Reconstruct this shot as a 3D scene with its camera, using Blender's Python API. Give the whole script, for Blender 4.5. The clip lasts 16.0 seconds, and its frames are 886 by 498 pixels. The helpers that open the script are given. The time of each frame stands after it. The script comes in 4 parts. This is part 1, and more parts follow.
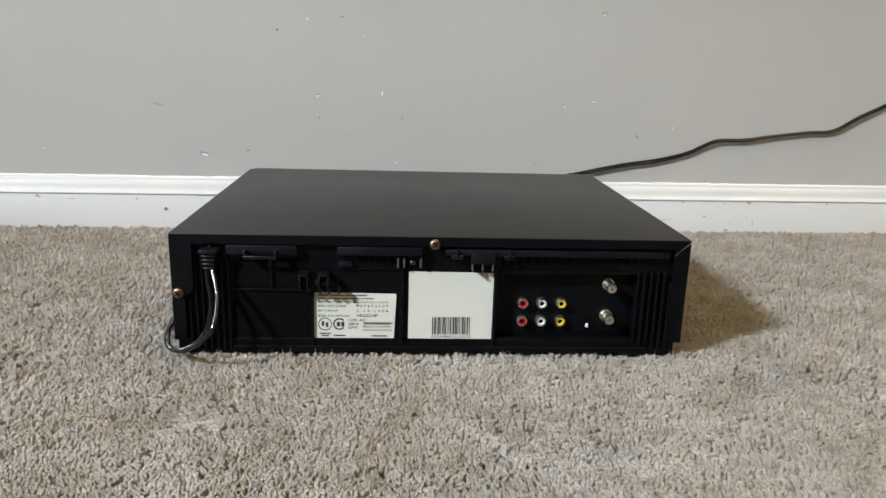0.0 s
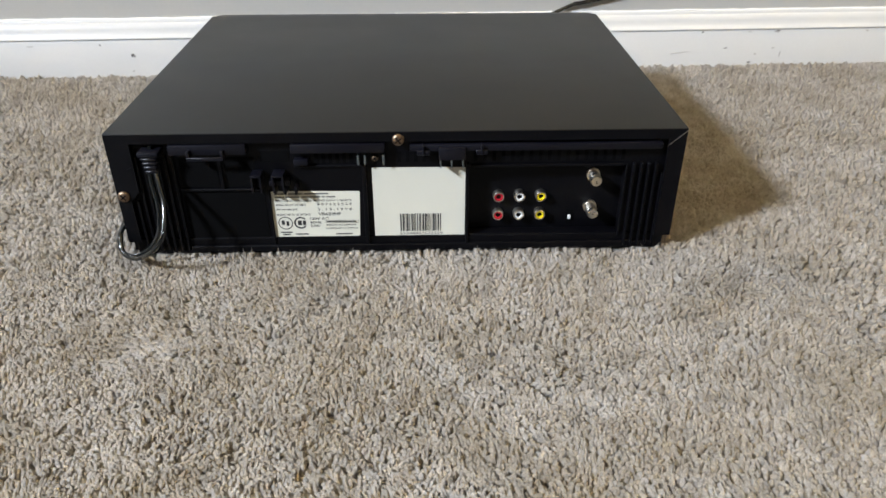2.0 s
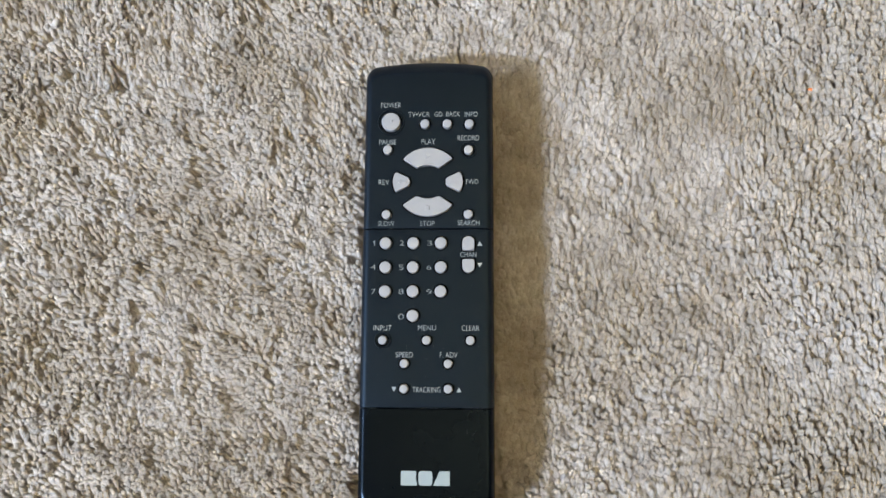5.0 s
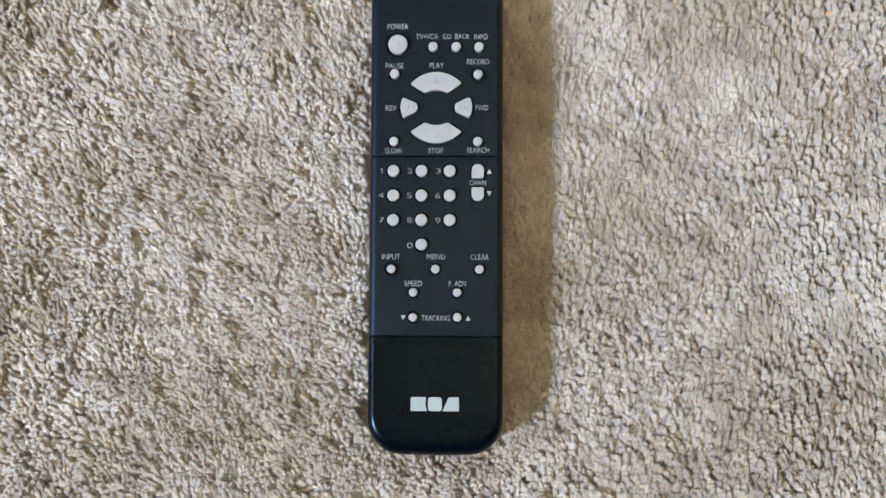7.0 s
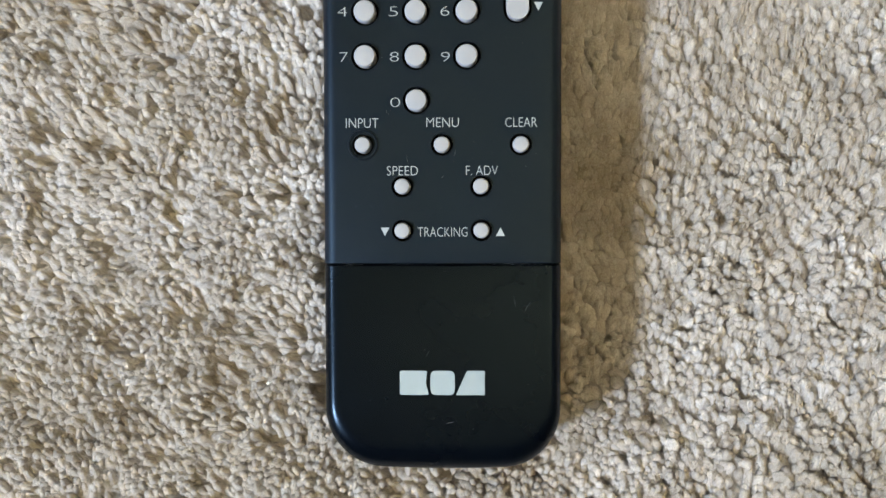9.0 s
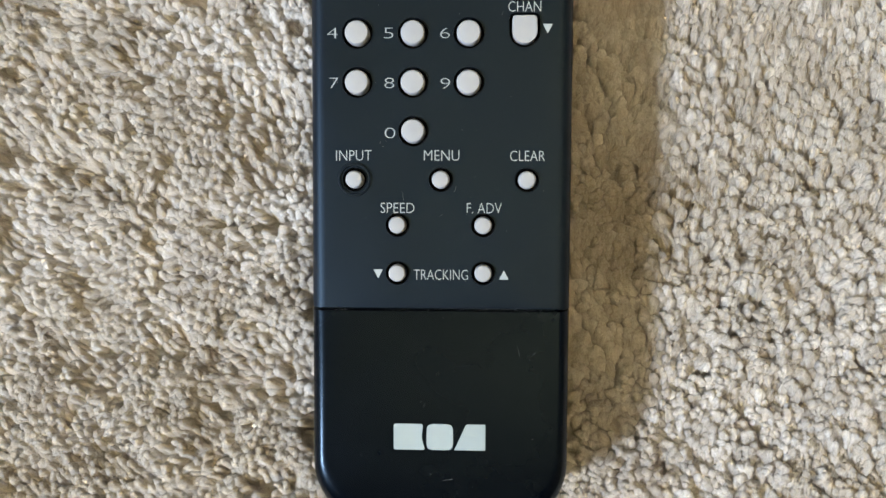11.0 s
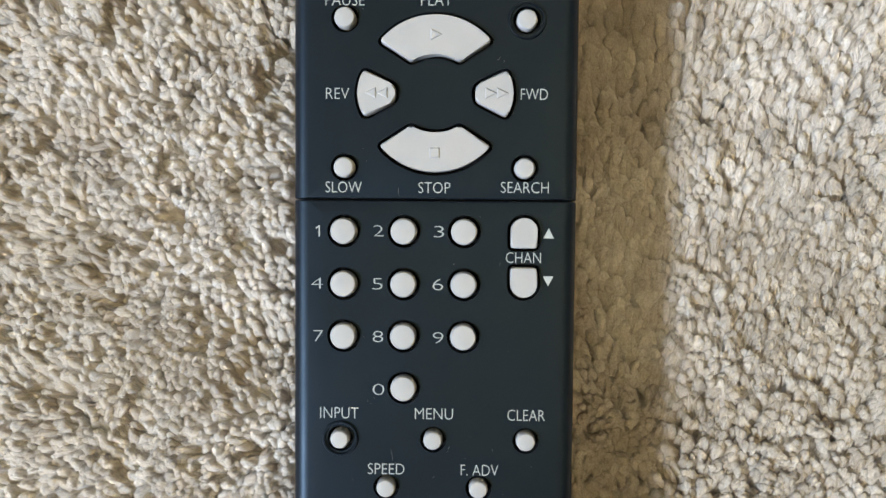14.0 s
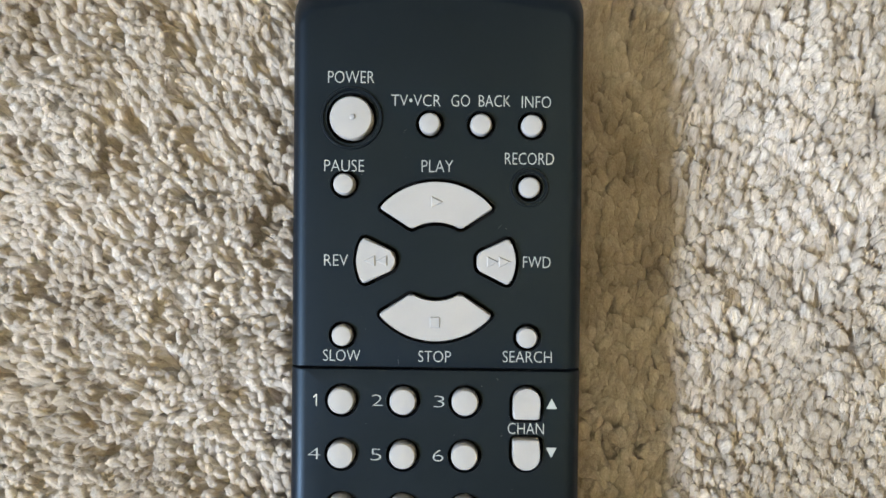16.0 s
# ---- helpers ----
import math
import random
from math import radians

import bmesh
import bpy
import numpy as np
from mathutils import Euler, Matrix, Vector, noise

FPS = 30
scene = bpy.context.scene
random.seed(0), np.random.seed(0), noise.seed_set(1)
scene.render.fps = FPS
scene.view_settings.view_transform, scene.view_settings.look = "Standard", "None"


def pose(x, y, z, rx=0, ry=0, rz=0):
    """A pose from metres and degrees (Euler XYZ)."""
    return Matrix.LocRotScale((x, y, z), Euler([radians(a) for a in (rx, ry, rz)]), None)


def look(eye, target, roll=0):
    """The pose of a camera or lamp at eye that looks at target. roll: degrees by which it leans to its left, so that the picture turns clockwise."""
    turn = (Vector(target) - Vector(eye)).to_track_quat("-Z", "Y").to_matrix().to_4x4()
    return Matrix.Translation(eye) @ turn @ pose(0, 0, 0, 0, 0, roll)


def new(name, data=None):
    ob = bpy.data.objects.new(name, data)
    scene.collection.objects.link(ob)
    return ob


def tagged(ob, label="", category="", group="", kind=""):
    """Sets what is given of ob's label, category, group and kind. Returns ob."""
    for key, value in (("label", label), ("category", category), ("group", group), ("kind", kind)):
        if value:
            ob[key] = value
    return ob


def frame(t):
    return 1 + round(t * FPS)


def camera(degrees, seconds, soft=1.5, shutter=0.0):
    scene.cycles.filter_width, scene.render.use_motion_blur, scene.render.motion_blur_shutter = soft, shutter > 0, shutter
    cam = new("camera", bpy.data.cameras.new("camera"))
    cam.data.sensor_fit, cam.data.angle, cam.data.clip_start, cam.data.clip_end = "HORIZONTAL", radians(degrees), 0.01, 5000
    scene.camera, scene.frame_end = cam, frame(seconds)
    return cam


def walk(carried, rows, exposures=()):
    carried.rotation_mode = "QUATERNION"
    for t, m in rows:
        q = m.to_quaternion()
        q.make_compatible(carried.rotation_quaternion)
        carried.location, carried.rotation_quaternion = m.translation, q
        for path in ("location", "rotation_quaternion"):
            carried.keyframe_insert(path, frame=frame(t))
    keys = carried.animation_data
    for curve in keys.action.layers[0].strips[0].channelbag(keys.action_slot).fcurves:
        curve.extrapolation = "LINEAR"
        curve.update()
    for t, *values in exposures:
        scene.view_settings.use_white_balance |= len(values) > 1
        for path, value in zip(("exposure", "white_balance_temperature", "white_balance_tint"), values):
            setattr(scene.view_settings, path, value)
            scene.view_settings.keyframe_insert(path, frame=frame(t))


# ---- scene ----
cam = camera(61.96, 16.0, shutter=0.12)
PATH = [
    (0, -0.02669, -0.51818, 0.22257, 75.102, -1.656, -3.139),
    (0.3, -0.02770, -0.52830, 0.22380, 75.316, -1.525, -2.655),
    (0.5, -0.02798, -0.53504, 0.22697, 74.781, -1.579, -2.903),
    (0.8, -0.02610, -0.54400, 0.23710, 73.722, -1.554, -2.989),
    (1, -0.02279, -0.54634, 0.24556, 72.579, -1.299, -2.459),
    (1.2, -0.01760, -0.54230, 0.25390, 70.172, -0.981, -2.166),
    (1.5, -0.00489, -0.51910, 0.26563, 66.738, -0.564, -2.081),
    (1.7, 0.00680, -0.49180, 0.27270, 63.406, -0.280, -1.803),
    (2, 0.01724, -0.44788, 0.27801, 58.503, 0.017, -1.544),
    (2.3, 0.01262, -0.42162, 0.27626, 53.379, 0.298, -1.312),
    (2.5, 0.00757, -0.41849, 0.27477, 49.898, 0.583, -0.841),
    (2.7, 0.00297, -0.42778, 0.26935, 47.818, 0.915, -1.020),
    (3, 0.00945, -0.41299, 0.27372, 39.852, 1.706, -2.114),
    (3.5, 0.01576, -0.40596, 0.27684, 30.818, 2.869, -2.320),
    (4, 0.01825, -0.40696, 0.28091, 23.739, 3.733, -1.827),
    (4.5, 0.02198, -0.40254, 0.29380, 16.548, 2.837, -1.558),
    (4.7, 0.02240, -0.39177, 0.30571, 12.428, 2.833, -1.326),
    (6.8, 0.01297, -0.38253, 0.31912, 3.162, 1.594, -1.483),
    (7, 0.01252, -0.38562, 0.30803, 3.025, 1.567, -1.410),
    (7.5, 0.00981, -0.38900, 0.26198, 1.436, 1.493, -1.540),
    (7.8, 0.00930, -0.39140, 0.23770, 0.826, 1.424, -1.720),
    (8, 0.00837, -0.39404, 0.22304, -0.141, 1.476, -1.813),
    (8.2, 0.00509, -0.39607, 0.20996, -0.791, 1.482, -1.838),
    (10.3, 0.00827, -0.39616, 0.17292, -3.313, 1.836, -1.568),
    (10.5, 0.00707, -0.39055, 0.17206, -4.071, 1.741, -1.505),
    (11, 0.00710, -0.38363, 0.16882, -3.236, 1.877, -1.416),
    (11.5, 0.00888, -0.37803, 0.16862, -2.229, 1.844, -1.406),
    (12, 0.00677, -0.36853, 0.16700, -3.134, 1.520, -1.226),
    (12.5, 0.00741, -0.36172, 0.16476, -2.749, 1.343, -1.146),
    (13, 0.00623, -0.35392, 0.16186, -2.554, 1.272, -1.133),
    (13.5, 0.00669, -0.34560, 0.15882, -2.425, 1.105, -1.166),
    (14, 0.00748, -0.33756, 0.15655, -2.302, 1.181, -1.205),
    (14.5, 0.00765, -0.33432, 0.15493, -1.904, 1.045, -1.162),
    (15, 0.00803, -0.32497, 0.15567, -1.522, 1.044, -1.129),
    (15.2, 0.00827, -0.32363, 0.15530, -1.087, 1.325, -1.113),
    (15.5, 0.00811, -0.32020, 0.15453, -1.105, 1.014, -1.142),
    (16, 0.00735, -0.31112, 0.15290, -0.682, 0.969, -1.086),
]
walk(cam, [(t, pose(*where)) for t, *where in PATH], exposures=[(0, -0.84, 6700, 11.5), (2.3, -0.70, 6630, 13), (3.0, -0.48, 6240, 13), (3.6, -0.45, 6130, 14), (5, -0.37, 6080, 14), (8, -0.29, 6040, 12), (10.5, -0.18, 6230, 11), (13, -0.19, 6350, 11), (16, -0.20, 6460, 11)])

# ---- world and light ----
world = bpy.data.worlds.new("world")
world.use_nodes = True
scene.world = world
sky = world.node_tree.nodes.new("ShaderNodeTexSky")
sky.sky_type, sky.sun_disc = "NISHITA", False
sky.sun_elevation, sky.sun_rotation = radians(35), radians(120)
world.node_tree.links.new(sky.outputs[0], world.node_tree.nodes["Background"].inputs[0])
world.node_tree.nodes["Background"].inputs[1].default_value = 0.1


def area_light(name, at, target, w, h, watts, colour, spread=180):
    lamp = bpy.data.lights.new(name, "AREA")
    lamp.spread = radians(spread)
    lamp.shape, lamp.size, lamp.size_y, lamp.energy, lamp.color = "RECTANGLE", w, h, watts, colour
    ob = new(name, lamp)
    ob.matrix_world = look(at, target)
    return ob


KEY = (-2.36, -1.56, 1.98)
area_light("window_daylight", KEY, (0.28, 0.05, 0.0), 0.32, 0.32, 31.0, (0.75, 0.862, 1.0), 50)
# lamp and unseen window added for the sheen on the remote's left rim
area_light("added_rim_window_light", (-2.66, -0.30, 1.62), (0.0, -0.36, 0.0), 0.46, 0.46, 10, (0.74, 0.86, 1.0), 70)
# warm fill added by bouncing off the ceiling; its east window is invented
area_light("added_warm_fill", (2.16, -0.60, 1.70), (0.50, -0.20, 2.50), 1.5, 1.2, 113, (1.0, 0.83, 0.46), 75)


# ---- materials ----
def nodes_of(name):
    m = bpy.data.materials.new(name)
    m.use_nodes = True
    t = m.node_tree
    return m, t, t.nodes["Principled BSDF"]


def link(t, a, b):
    t.links.new(a, b)


def noise_node(t, scale, detail=4.0, rough=0.55, coords="Object", stretch=(1, 1, 1)):
    tc = t.nodes.new("ShaderNodeTexCoord")
    mp = t.nodes.new("ShaderNodeMapping")
    mp.inputs["Scale"].default_value = stretch
    n = t.nodes.new("ShaderNodeTexNoise")
    n.inputs["Scale"].default_value, n.inputs["Detail"].default_value, n.inputs["Roughness"].default_value = scale, detail, rough
    link(t, tc.outputs[coords], mp.inputs[0])
    link(t, mp.outputs[0], n.inputs["Vector"])
    return n


def ramp(t, fac, stops):
    r = t.nodes.new("ShaderNodeValToRGB")
    el = r.color_ramp.elements
    el[0].position, el[0].color = stops[0][0], (*stops[0][1], 1)
    el[1].position, el[1].color = stops[-1][0], (*stops[-1][1], 1)
    for p, c in stops[1:-1]:
        e = el.new(p)
        e.color = (*c, 1)
    link(t, fac, r.inputs[0])
    return r


def bump(t, height, strength, distance, normal=None):
    b = t.nodes.new("ShaderNodeBump")
    b.inputs["Strength"].default_value, b.inputs["Distance"].default_value = strength, distance
    link(t, height, b.inputs["Height"])
    if normal:
        link(t, normal, b.inputs["Normal"])
    return b


def scaled(c, k):
    return tuple(min(1.0, v * k) for v in c)


def surface(name, colour, rough, spread=0.12, big=8.0, fine=900.0, relief=0.2, depth=0.0002, metal=0.0, rough_spread=0.08, spec=0.5):
    """Paint, plastic or metal with variation at two scales, in colour, gloss and relief."""
    m, t, p = nodes_of(name)
    a, b = noise_node(t, big), noise_node(t, fine, 3)
    mix = t.nodes.new("ShaderNodeMix")
    mix.data_type = "FLOAT"
    mix.inputs[0].default_value = 0.4
    link(t, a.outputs[0], mix.inputs[2])
    link(t, b.outputs[0], mix.inputs[3])
    r = ramp(t, mix.outputs[0], [(0.3, scaled(colour, 1 - spread)), (0.7, scaled(colour, 1 + spread))])
    link(t, r.outputs[0], p.inputs["Base Color"])
    mr = t.nodes.new("ShaderNodeMapRange")
    mr.inputs["From Min"].default_value, mr.inputs["From Max"].default_value = 0.3, 0.7
    mr.inputs["To Min"].default_value, mr.inputs["To Max"].default_value = rough - rough_spread, rough + rough_spread
    link(t, a.outputs[0], mr.inputs[0])
    link(t, mr.outputs[0], p.inputs["Roughness"])
    p.inputs["Metallic"].default_value = metal
    p.inputs["Specular IOR Level"].default_value = spec
    if relief:
        link(t, bump(t, b.outputs[0], relief, depth).outputs[0], p.inputs["Normal"])
    return m


def carpet_material(name, per_island):
    m, t, p = nodes_of(name)
    a, b = noise_node(t, 17.0, 5), noise_node(t, 2200.0, 2)
    if per_island:
        g = t.nodes.new("ShaderNodeNewGeometry")
        source = g.outputs["Random Per Island"]
    else:
        source = noise_node(t, 380.0, 3).outputs[0]
    # backing is darkened to match the shade between the pile's tufts
    dim = 0.93 if per_island else 0.70
    r = ramp(t, source, [(0.0, scaled((0.75, 0.70, 0.635), dim)), (0.5, scaled((0.84, 0.80, 0.75), dim)), (1.0, scaled((0.89, 0.865, 0.825), dim))])
    # patchy colour: random mottling, plus the shading of brushed pile put into it
    nap_tint = ramp(t, a.outputs[0], [(0.38, (0.82, 0.78, 0.715)), (0.60, (1.0, 0.985, 0.975))])
    mul = t.nodes.new("ShaderNodeMix")
    mul.data_type, mul.blend_type = "RGBA", "MULTIPLY"
    mul.inputs[0].default_value = 1.0
    link(t, r.outputs[0], mul.inputs[6])
    link(t, nap_tint.outputs[0], mul.inputs[7])
    heather = ramp(t, noise_node(t, 80.0, 4).outputs[0], [(0.38, (0.80, 0.782, 0.755)), (0.56, (1.0, 1.0, 1.0))])
    mixed = t.nodes.new("ShaderNodeMix")
    mixed.data_type, mixed.blend_type = "RGBA", "MULTIPLY"
    mixed.inputs[0].default_value = 1.0
    link(t, mul.outputs[2], mixed.inputs[6])
    link(t, heather.outputs[0], mixed.inputs[7])
    mul = mixed
    link(t, mul.outputs[2], p.inputs["Base Color"])
    p.inputs["Roughness"].default_value = 0.48
    p.inputs["Specular IOR Level"].default_value = 0.25
    p.inputs["Sheen Weight"].default_value = 0.15
    p.inputs["Sheen Roughness"].default_value = 0.5
    if per_island:
        uv = t.nodes.new("ShaderNodeUVMap")
        uv.uv_map = "fibre"
        lift = t.nodes.new("ShaderNodeCombineXYZ")
        grow = t.nodes.new("ShaderNodeMath")
        grow.operation = "MULTIPLY"
        grow.inputs[1].default_value = 300.0
        link(t, source, grow.inputs[0])
        link(t, grow.outputs[0], lift.inputs[2])
        add = t.nodes.new("ShaderNodeVectorMath")
        link(t, uv.outputs[0], add.inputs[0])
        link(t, lift.outputs[0], add.inputs[1])
        f = t.nodes.new("ShaderNodeTexNoise")
        f.inputs["Scale"].default_value, f.inputs["Detail"].default_value = 4.2, 4
        link(t, add.outputs[0], f.inputs["Vector"])
        shade = ramp(t, f.outputs[0], [(0.34, (0.83, 0.815, 0.79)), (0.60, (1.0, 1.0, 1.0))])
        fuzz = ramp(t, b.outputs[0], [(0.34, (0.87, 0.855, 0.835)), (0.60, (1.0, 1.0, 1.0))])
        grain = t.nodes.new("ShaderNodeMix")
        grain.data_type, grain.blend_type = "RGBA", "MULTIPLY"
        grain.inputs[0].default_value = 1.0
        link(t, shade.outputs[0], grain.inputs[6])
        link(t, fuzz.outputs[0], grain.inputs[7])
        again = t.nodes.new("ShaderNodeMix")
        again.data_type, again.blend_type = "RGBA", "MULTIPLY"
        again.inputs[0].default_value = 1.0
        link(t, mul.outputs[2], again.inputs[6])
        link(t, grain.outputs[2], again.inputs[7])
        mul = again
        link(t, mul.outputs[2], p.inputs["Base Color"])
        geo = t.nodes.new("ShaderNodeNewGeometry")
        lean = t.nodes.new("ShaderNodeVectorMath")
        lean.inputs[1].default_value = (0, 0, 3.0)
        link(t, geo.outputs["Normal"], lean.inputs[0])
        unit = t.nodes.new("ShaderNodeVectorMath")
        unit.operation = "NORMALIZE"
        link(t, lean.outputs[0], unit.inputs[0])
        first = bump(t, f.outputs[0], 0.8, 0.0006, unit.outputs[0])
        link(t, bump(t, b.outputs[0], 0.7, 0.0004, first.outputs[0]).outputs[0], p.inputs["Normal"])
    else:
        link(t, bump(t, b.outputs[0], 0.8, 0.0006).outputs[0], p.inputs["Normal"])
    glow = t.nodes.new("ShaderNodeBsdfTranslucent")
    link(t, mul.outputs[2], glow.inputs[0])
    both = t.nodes.new("ShaderNodeMixShader")
    both.inputs[0].default_value = 0.50
    link(t, p.outputs[0], both.inputs[1])
    link(t, glow.outputs[0], both.inputs[2])
    link(t, both.outputs[0], t.nodes["Material Output"].inputs[0])
    return m


M_PILE = carpet_material("beige_carpet_yarn", True)
M_BACKING = carpet_material("beige_carpet_backing", False)
M_WALL = surface("grey_wall_paint", (0.453, 0.448, 0.424), 0.55, 0.035, 2.5, 260, 0.25, 0.0004)
M_WHITE = surface("white_trim_paint", (0.62, 0.62, 0.608), 0.38, 0.03, 6, 300, 0.15, 0.0003)
M_CAULK = surface("white_caulk", (0.84, 0.83, 0.80), 0.6, 0.05, 60, 700, 0.5, 0.0006)
M_ROOM = surface("cream_room_paint", (0.70, 0.65, 0.56), 0.7, 0.03, 1.5, 120, 0.1, 0.0004)
M_DARKWALL = surface("dim_room_wall_brown", (0.10, 0.085, 0.07), 0.7, 0.05, 1.5, 120, 0.1, 0.0004)
M_CEIL = surface("cream_ceiling_paint", (0.74, 0.70, 0.62), 0.8, 0.03, 1.5, 120, 0.1, 0.0004)
# these marks also paint the shade and the lit edge of dents
M_DENT = surface("dark_scuff_and_dent_shade", (0.16, 0.15, 0.14), 0.8, 0.3, 300, 1500, 0.4, 0.0003)
M_GREYMARK = surface("grey_scuff_and_dent_shade", (0.36, 0.345, 0.33), 0.8, 0.2, 300, 1500, 0.4, 0.0003)
M_CHIP = surface("white_chip_and_lit_edge", (0.78, 0.77, 0.75), 0.6, 0.08, 300, 1500, 0.4, 0.0003)
M_COVER = surface("black_painted_steel", (0.0016, 0.0016, 0.0015), 0.42, 0.04, 14, 2600, 0.25, 0.00012, spec=0.55, rough_spread=0.02)
M_PANEL = surface("black_rear_plastic_and_flange", (0.0010, 0.0010, 0.0018), 0.45, 0.15, 30, 1800, 0.15, 0.0001, spec=0.17)
M_PANEL2 = surface("dark_grey_plastic", (0.0032, 0.0032, 0.0060), 0.4, 0.12, 30, 1800, 0.15, 0.0001, spec=0.26)
# black put in for shade inside slots, pockets, wells, holes; also the feet
M_HOLE = surface("black_recess", (0.0012, 0.0012, 0.0014), 0.8, 0.1, 30, 1000, 0, spec=0.08)
M_BEZEL = surface("black_bezel_plastic", (0.015, 0.015, 0.016), 0.35, 0.1, 30, 1800, 0.1, 0.0001)
M_LABEL = surface("cream_paper_label", (0.65, 0.64, 0.545), 0.45, 0.03, 40, 900, 0.1, 0.0001)
M_STICKER = surface("white_paper_sticker", (0.63, 0.622, 0.535), 0.4, 0.025, 25, 900, 0.1, 0.0001)
M_INK = surface("black_ink", (0.02, 0.02, 0.02), 0.6, 0.1, 100, 1000, 0)
M_INK2 = surface("grey_ink", (0.10, 0.098, 0.09), 0.6, 0.1, 100, 1000, 0)
M_NICKEL = surface("nickel", (0.72, 0.67, 0.59), 0.30, 0.08, 200, 3000, 0.1, 0.00005, metal=1.0)
M_BRASS = surface("brassy_zinc_screw", (0.25, 0.175, 0.115), 0.42, 0.2, 400, 3000, 0.2, 0.00008, metal=1.0)
M_RED = surface("red_plastic", (0.42, 0.008, 0.02), 0.3, 0.08, 100, 1500, 0)
M_WHITEP = surface("white_plastic", (0.72, 0.72, 0.70), 0.3, 0.05, 100, 1500, 0)
M_YELLOW = surface("yellow_plastic", (0.78, 0.60, 0.01), 0.3, 0.06, 100, 1500, 0)
M_CORD = surface("black_cord_rubber", (0.007, 0.008, 0.008), 0.11, 0.15, 60, 900, 0.06, 0.0001, spec=0.6, rough_spread=0.02)
M_CORDGREY = surface("grey_cord_rubber", (0.055, 0.063, 0.06), 0.38, 0.15, 60, 900, 0.15, 0.0001)
M_REMOTE = surface("charcoal_remote_plastic", (0.0019, 0.0027, 0.0042), 0.45, 0.10, 45, 5200, 0.22, 0.00006, rough_spread=0.04, spec=0.20)
M_REMOTE2 = surface("glossy_charcoal_plastic", (0.0006, 0.0010, 0.0018), 0.26, 0.10, 45, 5200, 0.10, 0.00004, rough_spread=0.05, spec=0.11)
# bluish sheen put into the plastic itself, in place of cool daylight reflections
for _m in (M_REMOTE, M_REMOTE2):
    _m.node_tree.nodes["Principled BSDF"].inputs["Specular Tint"].default_value = (0.50, 0.74, 1.0, 1)
M_KEY = surface("light_grey_rubber", (0.195, 0.198, 0.20), 0.55, 0.04, 160, 4200, 0.25, 0.00006)
M_PRINT = surface("pale_grey_print", (0.215, 0.235, 0.235), 0.6, 0.05, 300, 3000, 0)
M_LOGO = surface("silver_print", (0.18, 0.215, 0.22), 0.45, 0.03, 300, 3000, 0)
M_DUST = surface("dust", (0.17, 0.168, 0.16), 0.9, 0.2, 500, 3000, 0)
M_SCRATCH = surface("scratched_plastic", (0.11, 0.112, 0.115), 0.7, 0.2, 500, 3000, 0)
M_ORANGE = surface("orange_lint", (0.62, 0.20, 0.06), 0.9, 0.2, 500, 3000, 0)
M_GLASS, _t, _p = nodes_of("window_glass")
_p.inputs["Transmission Weight"].default_value, _p.inputs["Roughness"].default_value = 1.0, 0.02


# ---- mesh helpers ----
def part(name, bm, mat, parent=None, label="", smooth=False):
    me = bpy.data.meshes.new(name)
    bmesh.ops.recalc_face_normals(bm, faces=bm.faces)
    bm.to_mesh(me)
    bm.free()
    if smooth:
        me.polygons.foreach_set("use_smooth", [True] * len(me.polygons))
        me.set_sharp_from_angle(angle=radians(38))
    me.materials.append(mat)
    ob = new(name, me)
    ob.parent = parent
    if label:
        tagged(ob, label)
    return ob


def thing(name, m, label, category, group="", kind=""):
    ob = new(name)
    ob.empty_display_size = 0.02
    ob.matrix_world = m
    return tagged(ob, label, category, group, kind)


def box(bm, x0, x1, y0, y1, z0, z1, bev=0.0, seg=2):
    made = bmesh.ops.create_cube(bm, size=1)["verts"]
    for v in made:
        v.co = Vector(((x0 + x1) / 2 + v.co.x * (x1 - x0), (y0 + y1) / 2 + v.co.y * (y1 - y0), (z0 + z1) / 2 + v.co.z * (z1 - z0)))
    if bev:
        edges = list({e for v in made for e in v.link_edges})
        bmesh.ops.bevel(bm, geom=edges, offset=bev, segments=seg, affect="EDGES", profile=0.5)
    return bm


def boxed(*args, **kw):
    return box(bmesh.new(), *args, **kw)


def lathe(bm, profile, n=24, m=Matrix()):
    """Turns (radius, height) pairs round z; a radius of 0 closes the end."""
    rings = []
    for r, z in profile:
        if r <= 1e-7:
            rings.append([bm.verts.new(m @ Vector((0, 0, z)))])
        else:
            rings.append([bm.verts.new(m @ Vector((r * math.cos(2 * math.pi * k / n), r * math.sin(2 * math.pi * k / n), z))) for k in range(n)])
    for a, b in zip(rings, rings[1:]):
        for k in range(n):
            q = [a[k % len(a)], a[(k + 1) % len(a)], b[(k + 1) % len(b)], b[k % len(b)]]
            q = [v for i, v in enumerate(q) if v not in q[:i]]
            if len(q) > 2:
                bm.faces.new(q)
    return bm


def prism(bm, pts, h0, h1, m=Matrix(), bev=0.0):
    """A flat outline raised from h0 to h1 along z."""
    low = [bm.verts.new(m @ Vector((x, y, h0))) for x, y in pts]
    top = [bm.verts.new(m @ Vector((x, y, h1))) for x, y in pts]
    bm.faces.new(low[::-1])
    cap = bm.faces.new(top)
    n = len(pts)
    for k in range(n):
        bm.faces.new([low[k], low[(k + 1) % n], top[(k + 1) % n], top[k]])
    if bev:
        bmesh.ops.bevel(bm, geom=list(cap.edges), offset=bev, segments=2, affect="EDGES", profile=0.5)
    return bm


